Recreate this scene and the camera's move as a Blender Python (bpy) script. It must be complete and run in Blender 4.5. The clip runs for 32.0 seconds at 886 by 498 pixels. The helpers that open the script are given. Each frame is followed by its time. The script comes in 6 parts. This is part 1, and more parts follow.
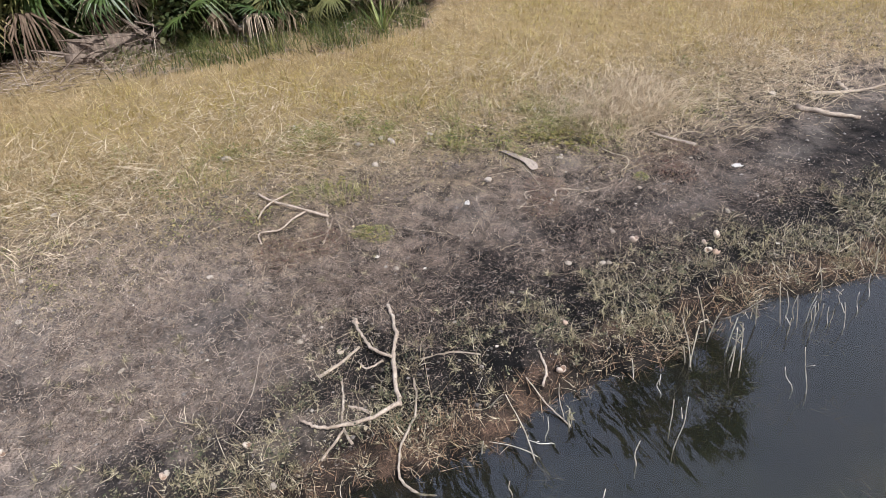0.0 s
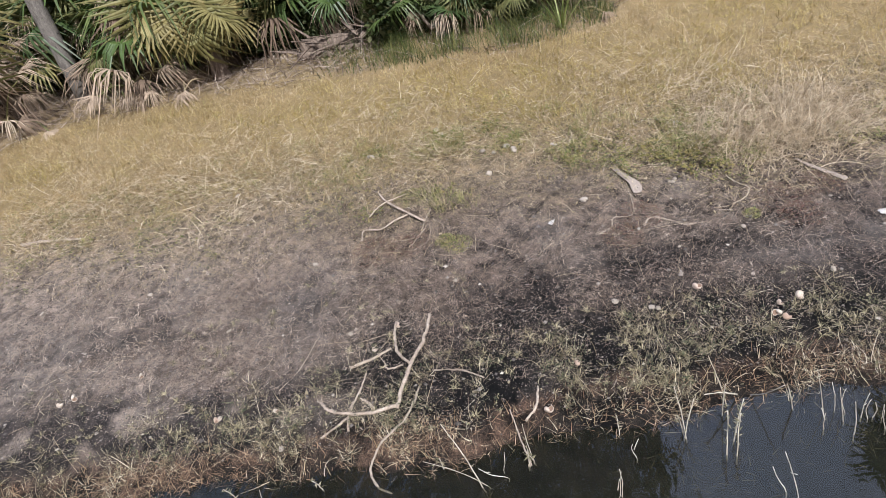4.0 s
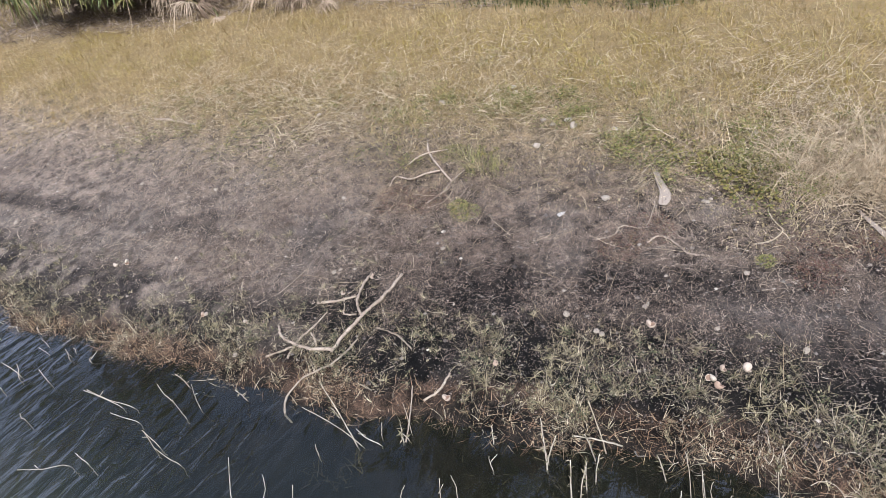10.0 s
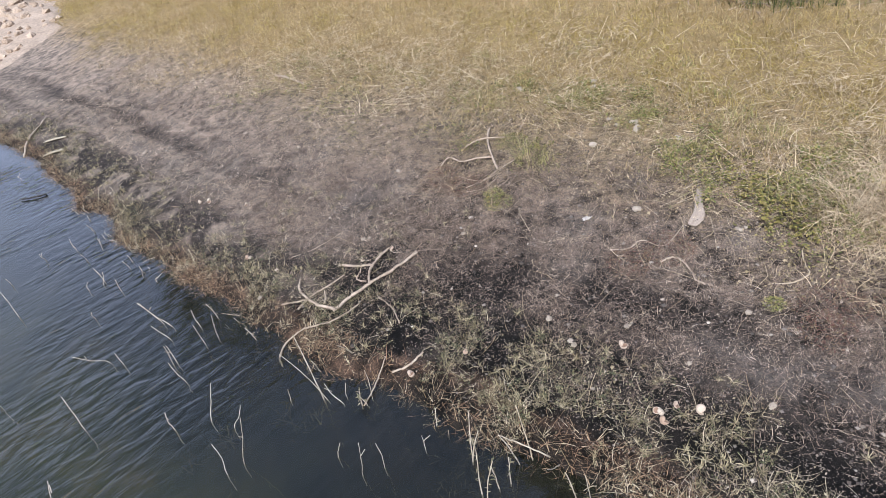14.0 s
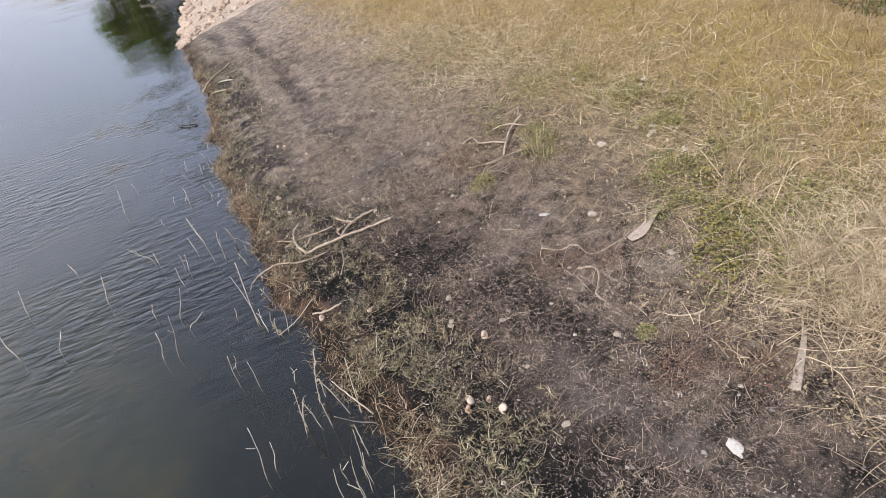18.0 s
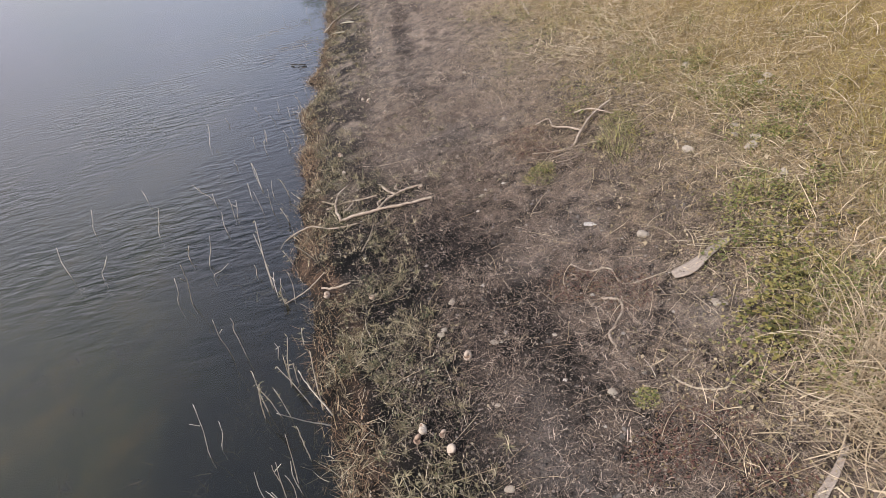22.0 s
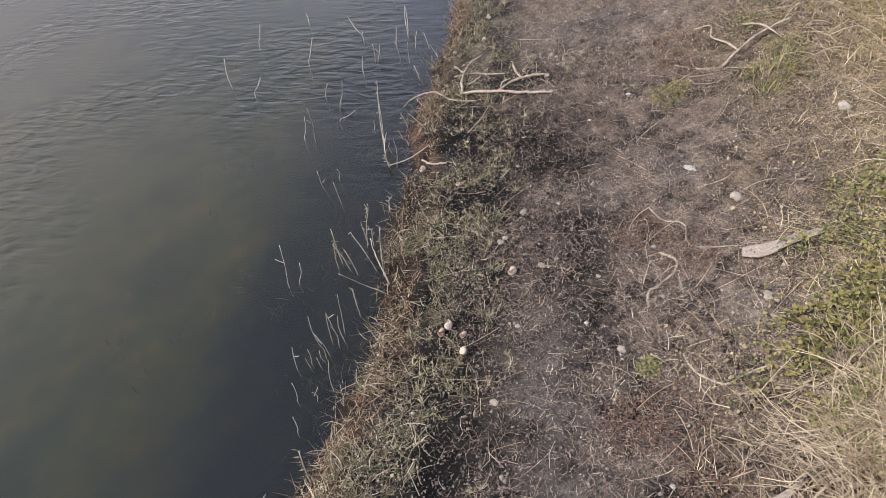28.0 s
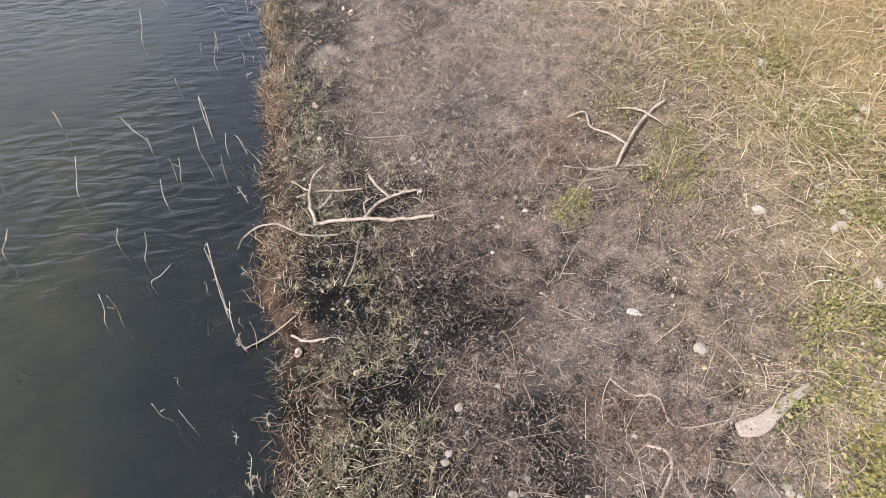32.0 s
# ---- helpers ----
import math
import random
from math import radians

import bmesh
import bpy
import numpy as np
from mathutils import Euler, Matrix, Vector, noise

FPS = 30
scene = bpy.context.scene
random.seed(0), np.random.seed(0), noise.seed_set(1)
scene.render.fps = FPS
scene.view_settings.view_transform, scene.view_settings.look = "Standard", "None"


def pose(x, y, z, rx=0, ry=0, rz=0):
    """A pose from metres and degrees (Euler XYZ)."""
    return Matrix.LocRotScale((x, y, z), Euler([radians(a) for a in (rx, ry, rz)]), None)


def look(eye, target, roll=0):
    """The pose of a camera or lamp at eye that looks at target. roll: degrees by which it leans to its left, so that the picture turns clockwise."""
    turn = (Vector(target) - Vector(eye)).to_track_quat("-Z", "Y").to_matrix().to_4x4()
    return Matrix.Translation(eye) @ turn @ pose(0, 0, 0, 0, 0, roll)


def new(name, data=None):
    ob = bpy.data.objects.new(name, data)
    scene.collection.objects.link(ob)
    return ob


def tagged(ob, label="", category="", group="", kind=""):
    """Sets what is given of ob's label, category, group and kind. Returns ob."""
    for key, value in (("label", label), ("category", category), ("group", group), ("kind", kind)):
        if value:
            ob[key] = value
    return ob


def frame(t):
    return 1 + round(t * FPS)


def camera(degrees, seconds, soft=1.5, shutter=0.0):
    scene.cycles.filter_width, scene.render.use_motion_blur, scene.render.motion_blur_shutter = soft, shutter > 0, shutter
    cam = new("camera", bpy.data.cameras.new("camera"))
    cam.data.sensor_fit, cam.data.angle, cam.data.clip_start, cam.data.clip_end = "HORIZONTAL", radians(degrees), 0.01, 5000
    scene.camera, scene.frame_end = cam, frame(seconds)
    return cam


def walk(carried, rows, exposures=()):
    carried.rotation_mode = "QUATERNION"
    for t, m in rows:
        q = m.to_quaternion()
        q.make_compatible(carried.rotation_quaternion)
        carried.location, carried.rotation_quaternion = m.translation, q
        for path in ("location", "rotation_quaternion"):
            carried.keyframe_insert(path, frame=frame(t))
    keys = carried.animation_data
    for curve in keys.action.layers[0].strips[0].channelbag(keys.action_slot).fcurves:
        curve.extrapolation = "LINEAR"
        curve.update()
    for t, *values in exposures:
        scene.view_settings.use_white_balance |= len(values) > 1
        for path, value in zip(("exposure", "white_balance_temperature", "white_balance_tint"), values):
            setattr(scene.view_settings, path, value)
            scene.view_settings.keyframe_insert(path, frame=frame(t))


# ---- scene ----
cam = camera(70.6, 32.0, soft=0.65)
PATH = [
    (0, (-1.818, 0.557, 2.044), (-0.292, -0.153, 0.963), -6.0),
    (0.5, (-1.819, 0.432, 2.055), (-0.291, -0.265, 0.968), -6.1),
    (1, (-1.915, 0.174, 2.083), (-0.38, -0.493, 0.989), -6.5),
    (1.5, (-2.049, -0.098, 2.108), (-0.474, -0.662, 1.012), -7.7),
    (2, (-2.091, -0.206, 2.128), (-0.448, -0.566, 1.047), -10.2),
    (2.5, (-2.11, -0.311, 2.156), (-0.429, -0.505, 1.091), -12.0),
    (3, (-2.137, -0.426, 2.199), (-0.444, -0.519, 1.139), -12.9),
    (3.5, (-2.164, -0.519, 2.209), (-0.458, -0.505, 1.164), -13.8),
    (4, (-2.184, -0.573, 2.239), (-0.484, -0.453, 1.192), -14.7),
    (4.5, (-2.209, -0.609, 2.273), (-0.542, -0.408, 1.187), -15.3),
    (6.5, (-2.187, -1.246, 2.411), (-0.561, -0.857, 1.313), -14.0),
    (7, (-2.168, -1.323, 2.378), (-0.563, -0.794, 1.309), -14.6),
    (7.5, (-2.105, -1.401, 2.366), (-0.521, -0.8, 1.303), -14.7),
    (8, (-2.045, -1.508, 2.371), (-0.476, -0.871, 1.307), -14.4),
    (8.5, (-2.014, -1.646, 2.341), (-0.47, -0.987, 1.254), -13.9),
    (9, (-1.984, -1.682, 2.313), (-0.476, -1.017, 1.179), -13.6),
    (9.5, (-1.978, -1.696, 2.307), (-0.49, -1.006, 1.162), -13.1),
    (10, (-1.95, -1.695, 2.314), (-0.472, -0.997, 1.162), -12.5),
    (10.5, (-1.936, -1.736, 2.313), (-0.472, -1.012, 1.159), -12.1),
    (11, (-1.842, -1.915, 2.307), (-0.398, -1.148, 1.155), -12.0),
    (11.5, (-1.668, -2.19, 2.291), (-0.272, -1.325, 1.15), -12.7),
    (12, (-1.531, -2.309, 2.275), (-0.213, -1.295, 1.165), -13.8),
    (12.5, (-1.475, -2.318, 2.277), (-0.206, -1.255, 1.155), -13.9),
    (13, (-1.436, -2.312, 2.288), (-0.194, -1.227, 1.156), -13.7),
    (13.5, (-1.478, -2.316, 2.29), (-0.249, -1.221, 1.154), -13.2),
    (14, (-1.649, -2.429, 2.29), (-0.429, -1.324, 1.154), -12.8),
    (14.5, (-1.745, -2.651, 2.311), (-0.543, -1.53, 1.172), -12.4),
    (16.5, (-1.384, -3.294, 2.192), (-0.457, -1.902, 1.096), -13.7),
    (17, (-1.32, -3.301, 2.177), (-0.462, -1.857, 1.09), -13.9),
    (17.5, (-1.073, -3.436, 2.149), (-0.274, -1.954, 1.07), -14.0),
    (18, (-0.706, -3.622, 2.098), (0.005, -2.085, 1.034), -14.3),
    (18.5, (-0.426, -3.762, 2.055), (0.185, -2.172, 1.007), -14.9),
    (19, (-0.32, -3.773, 2.02), (0.15, -2.119, 1.0), -15.5),
    (19.5, (-0.253, -3.772, 1.995), (0.117, -2.08, 0.994), -15.5),
    (20, (-0.228, -3.788, 1.981), (0.106, -2.088, 0.981), -15.3),
    (20.5, (-0.181, -3.725, 1.977), (0.137, -2.028, 0.966), -14.5),
    (21, (-0.092, -3.588, 1.973), (0.215, -1.895, 0.954), -13.8),
    (21.5, (-0.014, -3.506, 1.962), (0.262, -1.853, 0.87), -13.6),
    (22, (0.025, -3.499, 1.953), (0.291, -1.847, 0.857), -13.2),
    (22.5, (0.061, -3.509, 2.076), (0.3, -1.855, 0.978), -12.8),
    (23, (0.095, -3.532, 2.2), (0.315, -1.878, 1.097), -12.2),
    (23.5, (0.096, -3.539, 2.217), (0.311, -1.894, 1.1), -11.7),
    (24, (0.087, -3.537, 2.218), (0.302, -1.898, 1.093), -11.0),
    (24.5, (0.108, -3.532, 2.231), (0.279, -1.887, 1.106), -11.2),
    (25, (0.346, -3.576, 2.201), (0.452, -1.923, 1.08), -11.2),
    (25.5, (0.495, -3.602, 2.238), (0.433, -1.934, 1.135), -12.1),
    (26, (0.558, -3.624, 2.248), (0.327, -1.955, 1.171), -12.7),
    (26.5, (0.582, -3.612, 2.25), (0.26, -2.236, 0.835), -15.3),
    (28.5, (0.48, -3.383, 2.248), (0.116, -2.026, 0.824), -14.0),
    (29, (0.405, -3.305, 2.274), (0.047, -1.957, 0.841), -13.6),
    (29.5, (0.329, -3.162, 2.29), (-0.018, -1.815, 0.853), -13.2),
    (30, (0.267, -2.956, 2.304), (-0.018, -1.607, 0.855), -12.3),
    (30.5, (0.215, -2.717, 2.327), (0.009, -1.372, 0.862), -11.3),
    (31, (0.174, -2.461, 2.339), (0.123, -1.125, 0.851), -9.5),
    (31.5, (0.141, -2.323, 2.344), (0.295, -1.02, 0.834), -6.4),
    (32, (0.119, -2.252, 2.339), (0.412, -0.986, 0.818), -4.3),
]
walk(cam, [(t, look(e, g, r)) for t, e, g, r in PATH], exposures=[(0, 0.48, 6000, 10), (9, 0.48, 5820, 10), (14, 0.47, 5850, 10), (18, 0.4, 6250, 11), (22, 0.22, 6400, 12), (25, 0.2, 6450, 13), (26.5, 0.18, 6400, 12), (28.5, 0.45, 6150, 12), (30.5, 0.7, 6180, 12), (32, 0.7, 6180, 12)])

# ---------------------------------------------------------------- light
SUN_EL, SUN_AZ = 50.0, 198.0          # degrees; azimuth counted from +x towards +y
sun_dir = Vector((math.cos(radians(SUN_EL)) * math.cos(radians(SUN_AZ)),
                  math.cos(radians(SUN_EL)) * math.sin(radians(SUN_AZ)), math.sin(radians(SUN_EL))))
world = bpy.data.worlds.new("sky")
scene.world = world
world.use_nodes = True
wn, wl = world.node_tree.nodes, world.node_tree.links
wn.clear()
w_out, w_bg, w_sky = wn.new("ShaderNodeOutputWorld"), wn.new("ShaderNodeBackground"), wn.new("ShaderNodeTexSky")
w_sky.sky_type, w_sky.sun_disc = "NISHITA", False
w_sky.sun_elevation, w_sky.sun_rotation = radians(SUN_EL), radians(90 - SUN_AZ)
w_sky.air_density, w_sky.dust_density, w_sky.ozone_density = 1.6, 0.5, 2.0
# thin high cloud
w_co, w_no, w_rp, w_mx = wn.new("ShaderNodeTexCoord"), wn.new("ShaderNodeTexNoise"), wn.new("ShaderNodeValToRGB"), wn.new("ShaderNodeMixRGB")
w_no.inputs["Scale"].default_value, w_no.inputs["Detail"].default_value = 2.2, 5
w_rp.color_ramp.elements[0].position, w_rp.color_ramp.elements[1].position = 0.38, 0.68
w_tone = wn.new("ShaderNodeMixRGB")
w_tone.inputs[1].default_value, w_tone.inputs[2].default_value = (10.4, 12.2, 17.0, 1), (7.3, 6.6, 6.8, 1)
w_half = wn.new("ShaderNodeMath")
w_half.operation = "MULTIPLY"
w_half.inputs[1].default_value = 0.45
wl.new(w_co.outputs["Generated"], w_no.inputs["Vector"])
wl.new(w_no.outputs["Fac"], w_rp.inputs["Fac"])
wl.new(w_rp.outputs["Color"], w_half.inputs[0])
w_sep, w_low, w_mul, w_add = wn.new("ShaderNodeSeparateXYZ"), wn.new("ShaderNodeMapRange"), wn.new("ShaderNodeMath"), wn.new("ShaderNodeMath")
w_low.interpolation_type = "SMOOTHSTEP"
for key, val in (("From Min", 0.1), ("From Max", 0.93), ("To Min", 1.0), ("To Max", 0.0)):
    w_low.inputs[key].default_value = val
w_mul.operation, w_add.operation, w_add.use_clamp = "MULTIPLY", "ADD", True
wl.new(w_co.outputs["Generated"], w_sep.inputs[0])
wl.new(w_sep.outputs["Z"], w_low.inputs["Value"])
wl.new(w_low.outputs[0], w_mul.inputs[0])
wl.new(w_half.outputs[0], w_mul.inputs[1])
w_share = wn.new("ShaderNodeMath")
w_share.operation = "MULTIPLY"
# the haze lies thicker towards the sun
w_hd, w_hz = wn.new("ShaderNodeVectorMath"), wn.new("ShaderNodeMapRange")
w_hd.operation = "DOT_PRODUCT"
w_hd.inputs[1].default_value = (math.cos(radians(SUN_AZ)), math.sin(radians(SUN_AZ)), 0)
for key, val in (("From Min", -0.5), ("From Max", 0.35), ("To Min", 0.86), ("To Max", 0.95)):
    w_hz.inputs[key].default_value = val
wl.new(w_co.outputs["Generated"], w_hd.inputs[0])
wl.new(w_hd.outputs["Value"], w_hz.inputs["Value"])
wl.new(w_hz.outputs[0], w_share.inputs[1])
w_warm = wn.new("ShaderNodeMapRange")
for key, val in (("From Min", -0.5), ("From Max", 0.35), ("To Min", 0.35), ("To Max", 0.92)):
    w_warm.inputs[key].default_value = val
wl.new(w_hd.outputs["Value"], w_warm.inputs["Value"])
wl.new(w_warm.outputs[0], w_tone.inputs[0])
# the haze thins out right over the horizon, where the wooded country lies
w_lift, w_dim = wn.new("ShaderNodeMapRange"), wn.new("ShaderNodeMath")
for key, val in (("From Min", 0.02), ("From Max", 0.32), ("To Min", 0.85), ("To Max", 1.0)):
    w_lift.inputs[key].default_value = val
w_dim.operation = "MULTIPLY"
wl.new(w_sep.outputs["Z"], w_lift.inputs["Value"])
wl.new(w_low.outputs[0], w_dim.inputs[0])
wl.new(w_lift.outputs[0], w_dim.inputs[1])
wl.new(w_dim.outputs[0], w_share.inputs[0])
# and is duller there, seen through more air
w_dull, w_murk = wn.new("ShaderNodeMapRange"), wn.new("ShaderNodeVectorMath")
for key, val in (("From Min", 0.05), ("From Max", 0.42), ("To Min", 0.68), ("To Max", 1.0)):
    w_dull.inputs[key].default_value = val
w_murk.operation = "SCALE"
wl.new(w_sep.outputs["Z"], w_dull.inputs["Value"])
wl.new(w_tone.outputs["Color"], w_murk.inputs[0])
wl.new(w_dull.outputs[0], w_murk.inputs["Scale"])
wl.new(w_murk.outputs[0], w_mx.inputs[2])
wl.new(w_mul.outputs[0], w_add.inputs[0])
wl.new(w_share.outputs[0], w_add.inputs[1])
# a bank of thin cloud high in the south-east
w_dot, w_se, w_max = wn.new("ShaderNodeVectorMath"), wn.new("ShaderNodeMapRange"), wn.new("ShaderNodeMath")
w_dot.operation, w_max.operation, w_se.interpolation_type = "DOT_PRODUCT", "MAXIMUM", "SMOOTHSTEP"
w_dot.inputs[1].default_value = (0.47, -0.6, 0.65)
for key, val in (("From Min", 0.35), ("From Max", 0.98), ("To Min", 0.0), ("To Max", 0.8)):
    w_se.inputs[key].default_value = val
wl.new(w_co.outputs["Generated"], w_dot.inputs[0])
wl.new(w_dot.outputs["Value"], w_se.inputs["Value"])
wl.new(w_add.outputs[0], w_max.inputs[0])
wl.new(w_se.outputs[0], w_max.inputs[1])
wl.new(w_max.outputs[0], w_mx.inputs[0])
# warm haze round the sun
w_sd, w_glow, w_mx2 = wn.new("ShaderNodeVectorMath"), wn.new("ShaderNodeMapRange"), wn.new("ShaderNodeMixRGB")
w_sd.operation, w_glow.interpolation_type = "DOT_PRODUCT", "SMOOTHSTEP"
w_sd.inputs[1].default_value = sun_dir
for key, val in (("From Min", 0.35), ("From Max", 0.8), ("To Min", 0.0), ("To Max", 0.5)):
    w_glow.inputs[key].default_value = val
w_mx2.inputs[2].default_value = (14.3, 12.0, 10.0, 1)
wl.new(w_co.outputs["Generated"], w_sd.inputs[0])
wl.new(w_sd.outputs["Value"], w_glow.inputs["Value"])
w_gl, w_gm = wn.new("ShaderNodeMapRange"), wn.new("ShaderNodeMath")
for key, val in (("From Min", 0.42), ("From Max", 0.7), ("To Min", 1.0), ("To Max", 0.12)):
    w_gl.inputs[key].default_value = val
w_gm.operation = "MULTIPLY"
wl.new(w_sep.outputs["Z"], w_gl.inputs["Value"])
wl.new(w_glow.outputs[0], w_gm.inputs[0])
wl.new(w_gl.outputs[0], w_gm.inputs[1])
wl.new(w_gm.outputs[0], w_mx2.inputs[0])
wl.new(w_sky.outputs["Color"], w_mx.inputs[1])
wl.new(w_mx.outputs["Color"], w_mx2.inputs[1])
wl.new(w_mx2.outputs["Color"], w_bg.inputs["Color"])
w_bg.inputs["Strength"].default_value = 0.1
wl.new(w_bg.outputs[0], w_out.inputs["Surface"])

sun = new("sun", bpy.data.lights.new("sun", "SUN"))
sun.data.energy, sun.data.angle, sun.data.color = 5.0, radians(1.2), (1.0, 0.955, 0.905)
sun.matrix_world = look(sun_dir * 30, (0, 0, 0))

# ---------------------------------------------------------------- materials


def lin(r, g, b):
    return (r, g, b, 1.0)


def ramp_node(nt, stops, interp="LINEAR"):
    n = nt.nodes.new("ShaderNodeValToRGB")
    n.color_ramp.interpolation = interp
    els = n.color_ramp.elements
    while len(els) < len(stops):
        els.new(0.5)
    for e, (p, c) in zip(els, stops):
        e.position, e.color = p, c
    return n


def noise_node(nt, scale, detail=4, rough=0.6, vector=None):
    n = nt.nodes.new("ShaderNodeTexNoise")
    n.inputs["Scale"].default_value, n.inputs["Detail"].default_value, n.inputs["Roughness"].default_value = scale, detail, rough
    if vector is not None:
        nt.links.new(vector, n.inputs["Vector"])
    return n


def base_material(name, rough=0.9, spec=0.3):
    m = bpy.data.materials.new(name)
    m.use_nodes = True
    b = m.node_tree.nodes["Principled BSDF"]
    b.inputs["Roughness"].default_value = rough
    b.inputs["Specular IOR Level"].default_value = spec
    return m, m.node_tree, b


def mix_rgb(nt, fac, a, b, kind="MIX"):
    n = nt.nodes.new("ShaderNodeMixRGB")
    n.blend_type = kind
    for k, v in ((0, fac), (1, a), (2, b)):
        if isinstance(v, (int, float)):
            n.inputs[k].default_value = v
        elif isinstance(v, tuple):
            n.inputs[k].default_value = v
        else:
            nt.links.new(v, n.inputs[k])
    return n.outputs[0]


def bump(nt, b, height, strength, distance):
    n = nt.nodes.new("ShaderNodeBump")
    n.inputs["Strength"].default_value, n.inputs["Distance"].default_value = strength, distance
    nt.links.new(height, n.inputs["Height"])
    nt.links.new(n.outputs[0], b.inputs["Normal"])


def solid(name, stops, scale=8.0, fine=60.0, rough=0.85, bump_m=0.002, spec=0.25, stretch=(1, 1, 1)):
    """A weathered surface: a colour ramp over coarse noise, broken by fine noise, with relief."""
    m, nt, b = base_material(name, rough, spec)
    tc, mp = nt.nodes.new("ShaderNodeTexCoord"), nt.nodes.new("ShaderNodeMapping")
    mp.inputs["Scale"].default_value = stretch
    nt.links.new(tc.outputs["Object"], mp.inputs["Vector"])
    n1, n2 = noise_node(nt, scale, 5, 0.6, mp.outputs[0]), noise_node(nt, fine, 4, 0.65, mp.outputs[0])
    r = ramp_node(nt, stops)
    nt.links.new(n1.outputs["Fac"], r.inputs["Fac"])
    g = ramp_node(nt, [(0.3, lin(0.55, 0.55, 0.55)), (0.7, lin(1.25, 1.25, 1.25))])
    nt.links.new(n2.outputs["Fac"], g.inputs["Fac"])
    nt.links.new(mix_rgb(nt, 1.0, r.outputs["Color"], g.outputs["Color"], "MULTIPLY"), b.inputs["Base Color"])
    bump(nt, b, n2.outputs["Fac"], 0.7, bump_m)
    return m


def island(name, stops, rough=0.8, patch=None, spec=0.25, leaf=0.0, clump=None):
    """For many small pieces in one mesh: each piece takes its own colour of the ramp; patch: colours and scale that drift over the ground."""
    m, nt, b = base_material(name, rough, spec)
    geo = nt.nodes.new("ShaderNodeNewGeometry")
    r = ramp_node(nt, stops)
    nt.links.new(geo.outputs["Random Per Island"], r.inputs["Fac"])
    colour = r.outputs["Color"]
    if patch:
        tint, scale, amount = patch
        n = noise_node(nt, scale, 3, 0.6, geo.outputs["Position"])
        f = ramp_node(nt, [(0.42, lin(0, 0, 0)), (0.62, lin(amount, amount, amount))])
        nt.links.new(n.outputs["Fac"], f.inputs["Fac"])
        colour = mix_rgb(nt, f.outputs["Color"], colour, mix_rgb(nt, 1.0, colour, tint, "MULTIPLY"))
    if clump:
        # old and fresh growth stand in small clumps
        scale, lo, hi = clump
        n = noise_node(nt, scale, 2, 0.6, geo.outputs["Position"])
        f = ramp_node(nt, [(0.36, lin(lo, lo * 0.96, lo * 0.9)), (0.62, lin(hi, hi, hi))])
        nt.links.new(n.outputs["Fac"], f.inputs["Fac"])
        colour = mix_rgb(nt, 1.0, colour, f.outputs["Color"], "MULTIPLY")
    nt.links.new(colour, b.inputs["Base Color"])
    if leaf:
        tr, ad = nt.nodes.new("ShaderNodeBsdfTranslucent"), nt.nodes.new("ShaderNodeMixShader")
        nt.links.new(colour, tr.inputs["Color"])
        ad.inputs[0].default_value = leaf
        out = nt.nodes["Material Output"]
        nt.links.new(b.outputs[0], ad.inputs[1])
        nt.links.new(tr.outputs[0], ad.inputs[2])
        nt.links.new(ad.outputs[0], out.inputs["Surface"])
    return m


def each(name, stops, rough=0.7, spec=0.3, scale=30.0, bump_m=0.002, leaf=0.0):
    """For pieces that are objects of their own: each takes its own colour of the ramp, with grain."""
    m, nt, b = base_material(name, rough, spec)
    oi, tc = nt.nodes.new("ShaderNodeObjectInfo"), nt.nodes.new("ShaderNodeTexCoord")
    r = ramp_node(nt, stops)
    nt.links.new(oi.outputs["Random"], r.inputs["Fac"])
    n = noise_node(nt, scale, 4, 0.6, tc.outputs["Object"])
    g = ramp_node(nt, [(0.3, lin(0.6, 0.58, 0.55)), (0.7, lin(1.2, 1.2, 1.2))])
    nt.links.new(n.outputs["Fac"], g.inputs["Fac"])
    colour = mix_rgb(nt, 1.0, r.outputs["Color"], g.outputs["Color"], "MULTIPLY")
    nt.links.new(colour, b.inputs["Base Color"])
    bump(nt, b, n.outputs["Fac"], 0.6, bump_m)
    if leaf:
        tr, ad = nt.nodes.new("ShaderNodeBsdfTranslucent"), nt.nodes.new("ShaderNodeMixShader")
        nt.links.new(colour, tr.inputs["Color"])
        ad.inputs[0].default_value = leaf
        nt.links.new(b.outputs[0], ad.inputs[1])
        nt.links.new(tr.outputs[0], ad.inputs[2])
        nt.links.new(ad.outputs[0], nt.nodes["Material Output"].inputs["Surface"])
    return m


